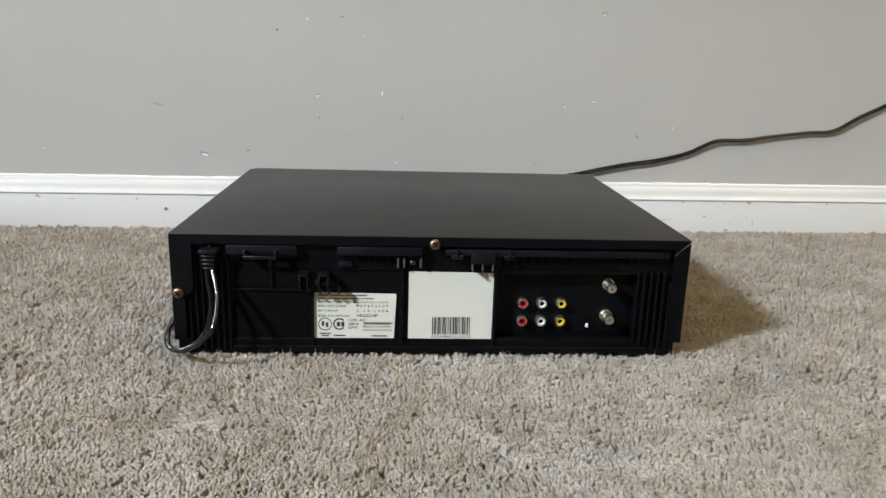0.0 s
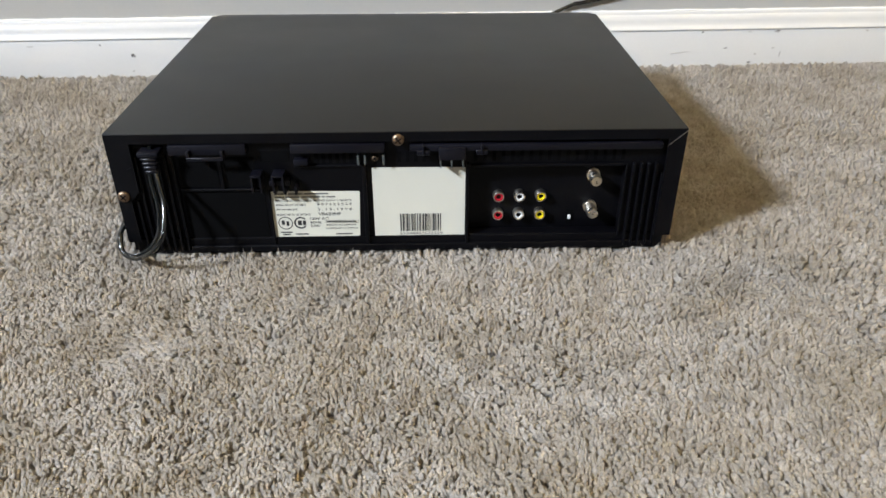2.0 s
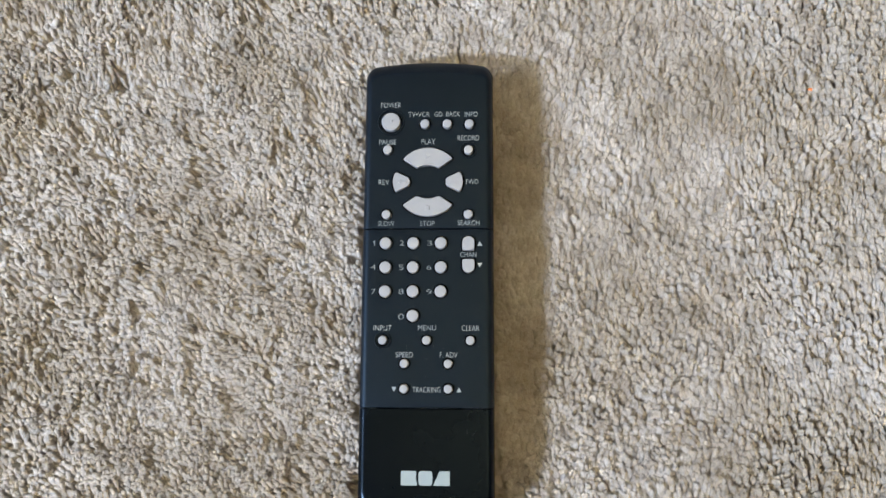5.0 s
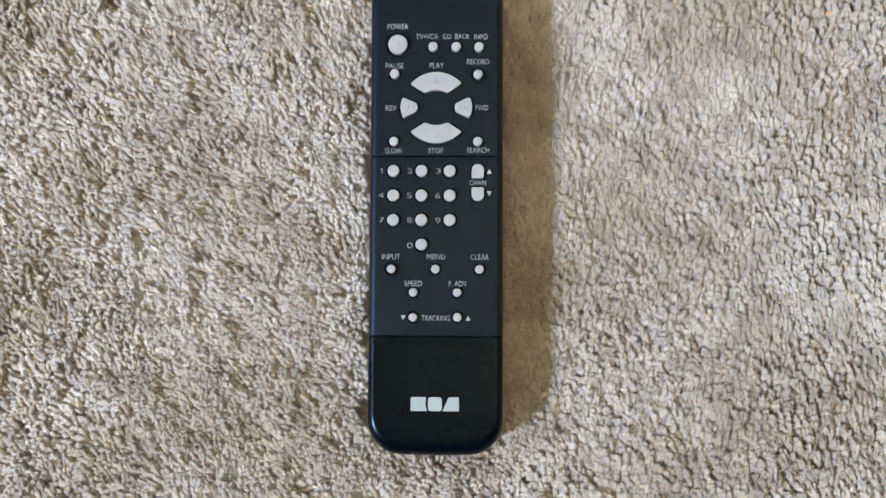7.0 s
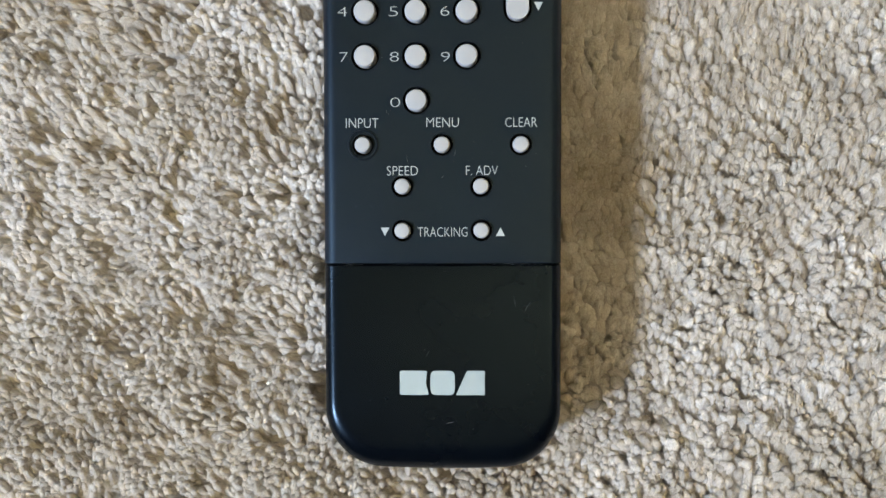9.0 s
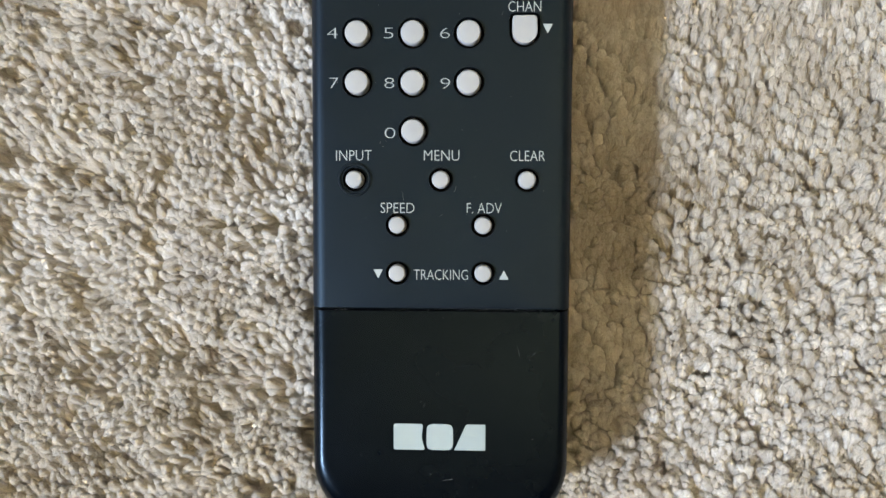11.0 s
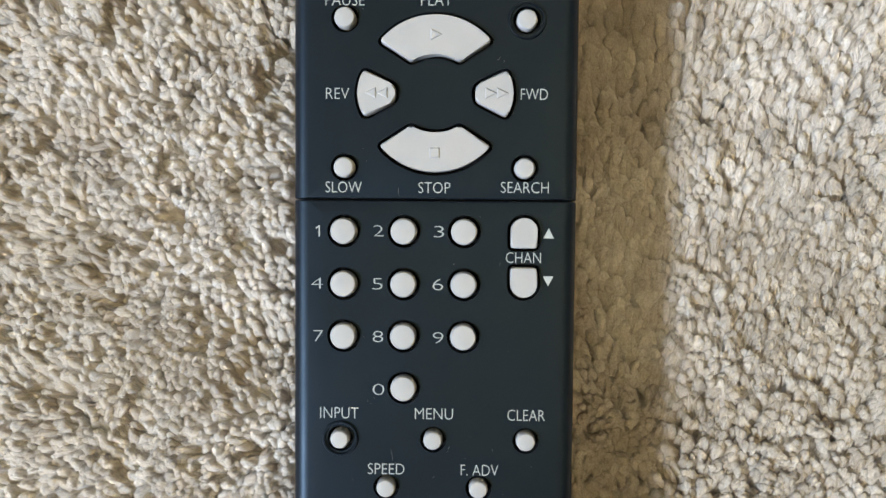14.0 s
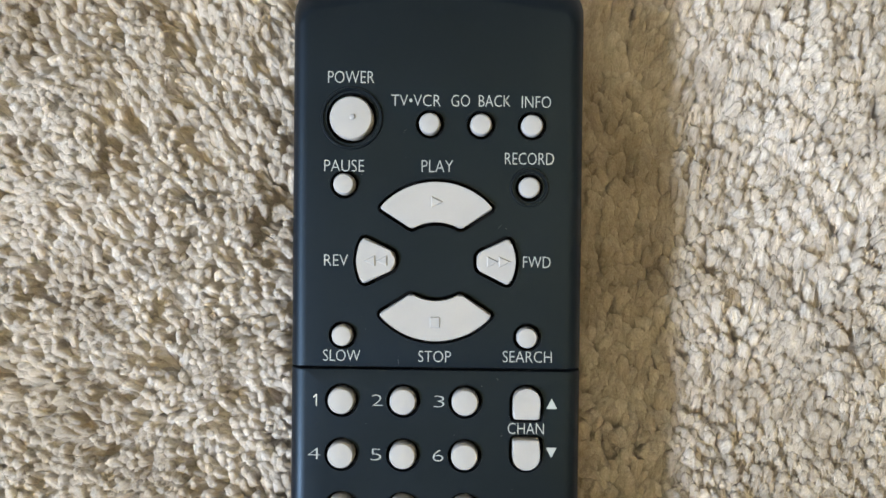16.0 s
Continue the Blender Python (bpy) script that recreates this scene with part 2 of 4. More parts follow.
def smooth_line(pts, steps=10):
    """A Catmull-Rom line through the points."""
    p = [Vector(a) for a in pts]
    p = [2 * p[0] - p[1]] + p + [2 * p[-1] - p[-2]]
    out = []
    for a, b, c, d in zip(p, p[1:], p[2:], p[3:]):
        for k in range(steps):
            t = k / steps
            out.append(0.5 * ((2 * b) + (c - a) * t + (2 * a - 5 * b + 4 * c - d) * t * t + (3 * b - a - 3 * c + d) * t ** 3))
    return out + [p[-2]]


def tube(bm, line, r, n=10):
    rings, side = [], None
    for k, c in enumerate(line):
        ahead = (line[min(k + 1, len(line) - 1)] - line[max(k - 1, 0)]).normalized()
        if side is None:
            side = ahead.orthogonal().normalized()
        side = (side - ahead * side.dot(ahead)).normalized()
        up = ahead.cross(side)
        rings.append([bm.verts.new(c + r * (math.cos(a) * side + math.sin(a) * up)) for a in (2 * math.pi * j / n for j in range(n))])
    for a, b in zip(rings, rings[1:]):
        for j in range(n):
            bm.faces.new([a[j], a[(j + 1) % n], b[(j + 1) % n], b[j]])
    bm.faces.new(rings[0][::-1])
    bm.faces.new(rings[-1])
    return bm


def lettering(body, w, h, m, lift=0.00003, thin=0.0):
    """Words in the built-in font, fitted into a w by h box centred on m's origin, lying in its xy plane."""
    cu = bpy.data.curves.new("words", "FONT")
    cu.body, cu.resolution_u, cu.offset = body, 3, -thin
    ob = bpy.data.objects.new("words", cu)
    me = bpy.data.meshes.new_from_object(ob)
    bpy.data.objects.remove(ob)
    bm = bmesh.new()
    bm.from_mesh(me)
    bpy.data.meshes.remove(me)
    xs, ys = [v.co.x for v in bm.verts], [v.co.y for v in bm.verts]
    x0, x1, y0, y1 = min(xs), max(xs), min(ys), max(ys)
    for v in bm.verts:
        v.co = m @ Vector(((v.co.x - (x0 + x1) / 2) * w / (x1 - x0), (v.co.y - (y0 + y1) / 2) * h / (y1 - y0), lift))
    return bm


def blot(bm, x, y, w, h, turn, seed, height, m=Matrix()):
    """A small irregular flake of paint."""
    rng = random.Random(seed)
    n = 11
    c, s = math.cos(turn), math.sin(turn)
    pts = []
    for k in range(n):
        a, r = 2 * math.pi * k / n, 0.5 * rng.uniform(0.55, 1.1)
        u, v = w * r * math.cos(a), h * r * math.sin(a)
        pts.append((x + u * c - v * s, y + u * s + v * c))
    return prism(bm, pts, -0.0002, height, m)


# ---- the room ----
WALL = pose(0, 0.4257, 0, 0, 0, 1.79)

floor = part("floor", boxed(-2.85, 2.35, -2.85, 0.62, -0.16, -0.0021), M_BACKING)
tagged(floor, "beige carpet floor", "floor", kind="structure")

wall_north = part("wall_north", boxed(-2.95, 2.4, 0, 0.12, -0.16, 2.5), M_WALL)
wall_north.matrix_world = WALL
tagged(wall_north, "scuffed grey painted wall above a white baseboard", "wall", kind="structure")


def pierced_wall(name, a0, a1, b0, b1, at, thick, openings):
    """A wall along y with several openings, in order of y."""
    bm = bmesh.new()
    last = a0
    for u0, u1, v0, v1 in openings:
        box(bm, at, at + thick, last, u0, b0, b1)
        box(bm, at, at + thick, u0, u1, b0, v0)
        box(bm, at, at + thick, u0, u1, v1, b1)
        last = u1
    box(bm, at, at + thick, last, a1, b0, b1)
    return tagged(part(name, bm, M_ROOM), "plain cream painted wall with windows", "wall", kind="structure")


def wall_with_opening(name, a0, a1, b0, b1, o, along, at, thick):
    """A wall a0..a1 long and b0..b1 high round an opening o, running along x or y."""
    bm = bmesh.new()
    u0, u1, v0, v1 = o
    for p0, p1, q0, q1 in ((a0, u0, b0, b1), (u1, a1, b0, b1), (u0, u1, b0, v0), (u0, u1, v1, b1)):
        if along == "y":
            box(bm, at, at + thick, p0, p1, q0, q1)
        else:
            box(bm, p0, p1, at, at + thick, q0, q1)
    return tagged(part(name, bm, M_ROOM), "unseen cream painted wall with an added window opening", "wall", kind="structure")


pierced_wall("wall_west", -2.85, 0.55, -0.16, 2.5, -2.86, 0.12, [(-2.42, -0.78, 1.60, 2.25), (-0.60, 0.00, 1.32, 1.92)])
# unseen wall, opened only for the added fill lamp
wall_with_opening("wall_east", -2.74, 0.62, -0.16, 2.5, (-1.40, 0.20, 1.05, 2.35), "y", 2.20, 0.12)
# unseen wall; its dark colour keeps bright reflections off the recorder's rear
tagged(part("wall_south", boxed(-2.74, 2.20, -2.86, -2.74, -0.16, 2.5), M_DARKWALL), "unseen wall, coloured dark to stand in for a dim room", "wall", kind="structure")
tagged(part("ceiling", boxed(-2.9, 2.40, -2.9, 0.66, 2.5, 2.6), M_CEIL), "plain cream painted ceiling", "ceiling", kind="structure")


def window_unit(name, x0, x1, y0, y1, z0, z1):
    w = thing(name, Matrix(), "unseen white framed window with clear glass", "window", kind="structure")
    b = 0.04
    if x1 - x0 < y1 - y0:
        sides = [(x0, x1, y0, y0 + b, z0, z1), (x0, x1, y1 - b, y1, z0, z1), (x0, x1, y0 + b, y1 - b, z0, z0 + b), (x0, x1, y0 + b, y1 - b, z1 - b, z1)]
        xm = (x0 + x1) / 2
        glass = (xm - 0.002, xm + 0.002, y0 + b, y1 - b, z0 + b, z1 - b)
    else:
        sides = [(x0, x0 + b, y0, y1, z0, z1), (x1 - b, x1, y0, y1, z0, z1), (x0 + b, x1 - b, y0, y1, z0, z0 + b), (x0 + b, x1 - b, y0, y1, z1 - b, z1)]
        ym = (y0 + y1) / 2
        glass = (x0 + b, x1 - b, ym - 0.002, ym + 0.002, z0 + b, z1 - b)
    bm = bmesh.new()
    for s in sides:
        box(bm, *s)
    part("window_frame", bm, M_WHITE, w)
    part("pane", boxed(*glass), M_GLASS, w).visible_shadow = False


window_unit("window_1", -2.85, -2.79, -2.42, -0.78, 1.60, 2.25)
# unseen window added to go with the rim lamp
window_unit("rim_window", -2.85, -2.79, -0.60, 0.00, 1.32, 1.92)
# invented window around the added warm fill
window_unit("fill_window", 2.25, 2.31, -1.40, 0.20, 1.05, 2.35)

# baseboard: a flat face with a moulded cap, along the grey wall
bm = bmesh.new()
profile = [(0.0, -0.011), (-0.0130, -0.011), (-0.0130, 0.0405), (-0.0122, 0.0418), (-0.0134, 0.0424), (-0.0138, 0.0436), (-0.0132, 0.0448), (-0.0112, 0.0462),
           (-0.0096, 0.0490), (-0.0088, 0.0525), (-0.0078, 0.0556), (-0.0060, 0.0580), (-0.0044, 0.0592), (-0.0040, 0.0612), (-0.0030, 0.0622), (0.0, 0.0624)]
ends = [[bm.verts.new(Vector((x, y, z))) for y, z in profile] for x in (-2.7, 2.19)]
for k in range(len(profile)):
    bm.faces.new([ends[0][k], ends[0][(k + 1) % len(profile)], ends[1][(k + 1) % len(profile)], ends[1][k]])
bm.faces.new(ends[0])
bm.faces.new(ends[1][::-1])
baseboard = part("baseboard", bm, M_WHITE, smooth=True)
baseboard.matrix_world = WALL
tagged(baseboard, "scuffed white painted baseboard with a moulded cap", "baseboard", kind="structure")

# ragged caulk and paint line where the cap meets the wall
bm = bmesh.new()
rng = random.Random(4)
line = [Vector((-0.9 + 0.006 * k, -0.0012, 0.0626 + 0.0007 * noise.noise((k * 0.11, 3.1, 0)) + 0.0005 * noise.noise((k * 0.47, 8.1, 0)) + rng.uniform(-0.0002, 0.0002))) for k in range(320)]
tube(bm, line, 0.0016, 6)
part("caulk_line", bm, M_CAULK, baseboard, smooth=True)

# chips, dents and scuffs: along the wall, height, width, height, turn, kind
# a dark flake over a white one paints a dent's shaded and lit edges
MARKS = [
    (0.2256, 0.2757, 0.0085, 0.0050, 0.4, "grey"), (0.2262, 0.2738, 0.0050, 0.0022, 0.3, "white"), (-0.1402, 0.2571, 0.0050, 0.0016, -0.1, "white"),
    (-0.0989, 0.2610, 0.0085, 0.0011, 0.0, "dark"), (-0.0983, 0.2519, 0.0095, 0.0010, 0.1, "grey"), (-0.0731, 0.2388, 0.0020, 0.0026, 0.2, "white"),
    (-0.0742, 0.2394, 0.0016, 0.0020, 0.2, "dark"), (-0.2560, 0.1930, 0.0010, 0.0075, 0.0, "grey"), (-0.2510, 0.1930, 0.0010, 0.0070, 0.0, "grey"),
    (-0.3220, 0.1523, 0.0200, 0.0034, -0.25, "grey"), (0.1839, 0.1597, 0.0042, 0.0024, -0.2, "white"), (0.1846, 0.1606, 0.0040, 0.0010, -0.1, "grey"), (0.2203, 0.1670, 0.0044, 0.0022, 0.1, "white"),
    (0.2196, 0.1682, 0.0044, 0.0009, 0.1, "dark"), (0.3279, 0.1354, 0.0013, 0.0090, -0.6, "grey"), (0.3288, 0.1362, 0.0012, 0.0080, -0.6, "white"),
    (-0.2690, 0.0910, 0.0100, 0.0046, -0.3, "white"), (-0.2705, 0.0936, 0.0125, 0.0016, -0.15, "dark"), (-0.2165, 0.0976, 0.0046, 0.0020, -0.1, "dark"),
    (-0.4612, 0.0967, 0.0030, 0.0022, 0.1, "white"), (-0.4604, 0.0980, 0.0030, 0.0008, 0.1, "dark"), (-0.1270, 0.1401, 0.0030, 0.0020, 0.4, "dark"), (-0.1294, 0.1664, 0.0040, 0.0022, 0.2, "white"),
    (-0.1290, 0.1678, 0.0034, 0.0009, 0.1, "dark"), (-0.1768, 0.2435, 0.0030, 0.0034, 0.2, "dark"), (-0.0240, 0.1409, 0.0022, 0.0100, 0.25, "grey"), (-0.0498, 0.1717, 0.0026, 0.0080, 0.1, "white"),
    (-0.0515, 0.1740, 0.0016, 0.0060, 0.2, "grey"), (-0.0319, 0.0850, 0.0040, 0.0022, 0.1, "white"), (0.1481, 0.0850, 0.0036, 0.0014, -0.2, "dark"), (0.1736, 0.0943, 0.0030, 0.0014, 0.3, "grey"),
    (-0.1753, 0.1755, 0.0060, 0.0020, 0.1, "grey"), (0.2820, 0.1235, 0.0050, 0.0080, 0.6, "grey"), (-0.0892, 0.1184, 0.0060, 0.0012, 0.2, "grey"), (0.5990, 0.1243, 0.0070, 0.0012, 0.1, "grey"),
]
INKS = {"dark": M_DENT, "grey": M_GREYMARK, "white": M_CHIP}
for k, (x, z, w, h, turn, kind) in enumerate(MARKS):
    part("chip_and_lit_edge" if kind == "white" else "scuff_and_dent_shade", blot(bmesh.new(), x, z, w, h, turn, k, 0.00035), INKS[kind], wall_north).matrix_local = pose(0, 0, 0, 90, 0, 0)
# dents here are painted with the same shaded and lit flakes
BASE_MARKS = [
    (-0.3175, 0.0241, 0.0055, 0.0044, 0.3, "dark"), (-0.3158, 0.0232, 0.0040, 0.0030, 0.9, "grey"), (0.3488, 0.0400, 0.0032, 0.0026, 0.4, "dark"), (0.3496, 0.0388, 0.0024, 0.0020, 0.4, "white"),
    (0.4394, 0.0398, 0.0075, 0.0030, 0.1, "grey"), (0.4400, 0.0405, 0.0050, 0.0013, 0.0, "dark"), (-0.3521, 0.0366, 0.0022, 0.0022, 0.0, "dark"), (-0.4690, 0.0385, 0.0090, 0.0018, -0.4, "grey"),
    (-0.4700, 0.0400, 0.0050, 0.0010, 0.1, "dark"), (0.3800, 0.0209, 0.0060, 0.0013, 0.15, "dark"), (0.4384, 0.0199, 0.0045, 0.0018, 0.2, "grey"), (0.4120, 0.0030, 0.0060, 0.0024, 0.1, "dark"),
    (0.4482, 0.0122, 0.0012, 0.0080, -0.1, "grey"), (0.4055, 0.0398, 0.0050, 0.0012, 0.0, "grey"), (-0.3201, 0.0060, 0.0040, 0.0014, 0.1, "grey"), (0.3250, 0.0160, 0.0240, 0.0009, 0.12, "grey"),
    (-0.4300, 0.0360, 0.0090, 0.0010, 0.05, "grey"), (0.5500, 0.0392, 0.0050, 0.0016, 0.0, "grey"), (0.4180, 0.0130, 0.0040, 0.0016, 0.0, "grey"),
]
for k, (x, z, w, h, turn, kind) in enumerate(BASE_MARKS):
    part("chip_and_lit_edge" if kind == "white" else "scuff_and_dent_shade", blot(bmesh.new(), x, z, w, h, turn, 100 + k, 0.0003), INKS[kind], baseboard).matrix_local = pose(0, -0.0130, 0, 90, 0, 0)

# ---- video recorder, standing with its rear to the room ----
FACE = pose(0, 0, 0, 90, 0, 0)
vcr = thing("video_recorder", pose(0, 0, 0), "black video cassette recorder standing on the carpet, rear panel showing", "video recorder")

# painted steel cover: top, sides and the folded rear edge
bm = bmesh.new()
box(bm, -0.1900, 0.1900, -0.0006, 0.2975, 0.0922, 0.0936, 0.0005)
box(bm, -0.1900, -0.1888, -0.0006, 0.2975, 0.0128, 0.0924, 0.0003, 1)
box(bm, 0.1888, 0.1900, -0.0006, 0.2975, 0.0128, 0.0924, 0.0003, 1)
cover = part("cover", bm, M_COVER, vcr, "matte black painted steel cover", smooth=True)
bm = bmesh.new()
prism(bm, [(-0.1897, 0.0130), (-0.1810, 0.0130), (-0.1810, 0.0445), (-0.1745, 0.0525), (-0.1745, 0.0865), (0.1785, 0.0865), (0.1785, 0.0130), (0.1897, 0.0130), (0.1897, 0.0930), (-0.1897, 0.0930)], -0.0010, 0.0008, FACE)
# same steel as the cover; darker panel black replaces its dimmer reflections
part("rear_flange", bm, M_PANEL, cover)
part("bare_edge", boxed(-0.0082, 0.0082, -0.0012, -0.0008, -0.00014, 0.00014), M_NICKEL, cover, "thin bare metal line at the folded corner").matrix_local = pose(0.1838, 0.0, 0.0868, 0, -42, 0)
part("scratch", boxed(-0.0018, 0.0018, -0.0011, -0.0009, -0.0002, 0.0002), M_PANEL2, cover).matrix_local = pose(-0.1775, 0, 0.0695, 0, -25, 0)

# moulded rear panel with a sunken bay for the sockets
panel = part("rear_panel", boxed(-0.1885, 0.0465, 0.0040, 0.0400, 0.0040, 0.0915), M_PANEL, vcr, "black moulded plastic rear panel with ribs and sockets")
part("panel_side", boxed(0.1540, 0.1840, 0.0040, 0.0400, 0.0040, 0.0915), M_PANEL, panel)
part("panel_head", boxed(0.0465, 0.1540, 0.0040, 0.0400, 0.0665, 0.0915), M_PANEL, panel)
part("panel_foot", boxed(0.0465, 0.1540, 0.0040, 0.0400, 0.0040, 0.0115), M_PANEL, panel)
part("socket_bay", boxed(0.0465, 0.1540, 0.0125, 0.0400, 0.0115, 0.0665), M_PANEL, panel)
for x in [-0.1785 + 0.0047 * k for k in range(7)]:
    if x < -0.1740:
        z1 = 0.0440 if x < -0.177 else 0.050
    else:
        z1 = 0.0770
    part("rib", boxed(x, x + 0.0016, 0.0008, 0.0042, 0.0045, z1, 0.0004, 1), M_PANEL, panel)
for x in [0.1575 + 0.0050 * k for k in range(5)]:
    part("rib", boxed(x, x + 0.0018, 0.0008, 0.0042, 0.0045, 0.0680 if x < 0.176 else 0.0600, 0.0004, 1), M_PANEL, panel)
for x0, x1, z0, z1, y in ((-0.0252, -0.0226, 0.0060, 0.0690, 0.0015), (0.0452, 0.0470, 0.0060, 0.0690, 0.0015), (-0.0895, -0.0885, 0.0045, 0.0500, 0.0020), (-0.1480, 0.1800, 0.0030, 0.0075, 0.0012),
                          (-0.1480, -0.0930, 0.0505, 0.0520, 0.0020), (-0.1200, -0.1180, 0.0520, 0.0740, 0.0020), (-0.0950, -0.0935, 0.0520, 0.0640, 0.0020), (0.0480, 0.1520, 0.0660, 0.0675, 0.0020),
                          (-0.0700, -0.0250, 0.0672, 0.0686, 0.0022), (0.1530, 0.1545, 0.0115, 0.0665, 0.0022)):
    part("moulded_edge", boxed(x0, x1, y, 0.0045, z0, z1, 0.0003, 1), M_PANEL, panel)
# vents and pockets are thin black plates for the shade of hollows
for x in [-0.0560 + 0.0046 * k for k in range(6)] + [-0.001 + 0.0055 * k for k in range(4)] + [0.0500 + 0.0062 * k for k in range(17)]:
    part("vent_slot", boxed(x, x + 0.0024, 0.0036, 0.0044, 0.0700, 0.0775), M_HOLE, panel)
for x0, x1, z0, z1 in ((-0.1460, -0.1215, 0.0530, 0.0745), (-0.1165, -0.0965, 0.0530, 0.0745), (-0.1470, -0.0920, 0.0090, 0.0490), (-0.0920, -0.0730, 0.0710, 0.0790)):
    part("pocket_shade", boxed(x0, x1, 0.0037, 0.0044, z0, z1), M_HOLE, panel)


def hook_rail(x0, x1, z0, z1, y):
    return part("hook_rail", boxed(x0, x1, y, 0.0045, z0, z1, 0.0006), M_PANEL2, panel, smooth=True)


rail = hook_rail(-0.1498, -0.0995, 0.0788, 0.0857, -0.0022)
bm = bmesh.new()
box(bm, -0.1370, -0.1352, -0.0060, -0.0018, 0.0765, 0.0830, 0.0003, 1)
box(bm, -0.1152, -0.1134, -0.0060, -0.0018, 0.0765, 0.0830, 0.0003, 1)
box(bm, -0.1370, -0.1134, -0.0068, -0.0050, 0.0765, 0.0790, 0.0004, 1)
part("bracket", bm, M_PANEL2, rail, smooth=True)
hook_rail(-0.0705, -0.0090, 0.0792, 0.0855, -0.0022)
hook_rail(0.0075, 0.1745, 0.0796, 0.0842, -0.0018)
hook_rail(-0.0695, -0.0600, 0.0700, 0.0740, -0.0010)
for x0, x1 in ((-0.0982, -0.0912), (-0.0842, -0.0764)):
    bm = bmesh.new()
    box(bm, x0, x0 + 0.0013, -0.0060, 0.0042, 0.0525, 0.0652, 0.0003, 1)
    box(bm, x1 - 0.0013, x1, -0.0060, 0.0042, 0.0525, 0.0652, 0.0003, 1)
    box(bm, x0, x1, -0.0066, 0.0042, 0.0640, 0.0655, 0.0004, 2)
    part("cord_clip", bm, M_PANEL2, panel, smooth=True)
part("clip_peg", boxed(-0.0868, -0.0728, -0.0032, 0.0042, 0.0562, 0.0606, 0.0008, 2), M_PANEL2, panel, smooth=True)
for x in (-0.0838, -0.0771, -0.0700):
    part("tooth", boxed(x, x + 0.0014, -0.0050, 0.0042, 0.0505, 0.0560, 0.0003, 1), M_PANEL2, panel)
tab = part("hook_tab", boxed(0.0265, 0.0440, -0.0055, 0.0042, 0.0745, 0.0832, 0.0008), M_PANEL2, panel, smooth=True)
for x in (0.0272, 0.0345, 0.0420):
    part("tooth", boxed(x, x + 0.0009, -0.0053, 0.0042, 0.0690, 0.0752, 0.0002, 1), M_CORDGREY, tab, "pale moulded stub")
for x, w in ((0.0120, 0.0085), (0.0510, 0.0075)):
    bm = boxed(x, x + w, -0.0035, 0.0042, 0.0775, 0.0808, 0.0005, 1)
    box(bm, x + w * 0.42, x + w * 0.42 + 0.0014, -0.0042, 0.0042, 0.0775, 0.0848, 0.0003, 1)
    part("hook_tab", bm, M_PANEL2, panel)
for x in (-0.0275, -0.0230, -0.0108):
    part("tooth", boxed(x, x + 0.0015, -0.0010, 0.0042, 0.0700, 0.0770, 0.0003, 1), M_CORDGREY, panel, "pale moulded stub")


def screw(x, z, r, out, parent):
    """A cross-head screw with a domed brassy head."""
    m = FACE @ pose(x, z, out)
    s = part("screw", lathe(bmesh.new(), [(r, -0.002), (r, 0.0005), (r * 0.93, 0.0012), (r * 0.7, 0.0018), (r * 0.35, 0.0021), (0, 0.0021)], 24, m), M_BRASS, parent, "brassy cross-head screw", smooth=True)
    bm = bmesh.new()
    # the slot is a raised black cross in place of its shade
    box(bm, -r * 0.62, r * 0.62, -r * 0.11, r * 0.11, 0.0012, 0.00222)
    box(bm, -r * 0.11, r * 0.11, -r * 0.62, r * 0.62, 0.0012, 0.00224)
    bm.transform(m @ pose(0, 0, 0, 0, 0, 38))
    part("cross_slot", bm, M_HOLE, s)


screw(-0.1852, 0.0490, 0.0040, 0.0010, vcr)
screw(0.0000, 0.0880, 0.0040, 0.0012, vcr)
screw(-0.0160, 0.0733, 0.0024, -0.0036, vcr)


def phono_socket(x, z, mat, word):
    m = FACE @ pose(x, z, -0.0125)
    s = part("phono_socket", lathe(bmesh.new(), [(0.0039, 0.0), (0.0039, 0.0050), (0.0037, 0.0053), (0.0031, 0.0053), (0.0031, 0.0037)], 28, m), M_NICKEL, panel, word, smooth=True)
    part("insulator", lathe(bmesh.new(), [(0.0031, 0.0032), (0.0031, 0.0046), (0.0027, 0.0050), (0.0018, 0.0048), (0.0017, 0.0037)], 28, m), mat, s, smooth=True)
    part("contact_hole", lathe(bmesh.new(), [(0.0018, 0.0010), (0.0018, 0.0040), (0, 0.0040)], 20, m), M_HOLE, s)


for z in (0.0404, 0.0261):
    phono_socket(0.0683, z, M_RED, "red phono socket with a nickel rim")
    phono_socket(0.0829, z, M_WHITEP, "white phono socket with a nickel rim")
    phono_socket(0.0978, z, M_YELLOW, "yellow phono socket with a nickel rim")
for z in (0.0555, 0.0305):
    m = FACE @ pose(0.1335, z, -0.0125)
    s = part("aerial_socket", lathe(bmesh.new(), [(0.0047, 0.0), (0.0047, 0.0022), (0.0034, 0.0024), (0.0037, 0.0030), (0.0037, 0.0120), (0.0035, 0.0129), (0.0026, 0.0131), (0, 0.0131)], 28, m), M_NICKEL, panel, "threaded nickel aerial socket", smooth=True)
    for k in range(7):
        part("thread", lathe(bmesh.new(), [(0.0036, 0.0032 + 0.0012 * k), (0.00388, 0.0037 + 0.0012 * k), (0.0036, 0.0042 + 0.0012 * k)], 28, m), M_NICKEL, s, smooth=True)
    part("contact_hole", lathe(bmesh.new(), [(0.0012, 0.0130), (0, 0.01316)], 12, m), M_HOLE, s)
# black plate for the shade in the switch slot
part("switch_slot", boxed(0.1172, 0.1220, 0.0119, 0.0126, 0.0165, 0.0275), M_HOLE, panel)
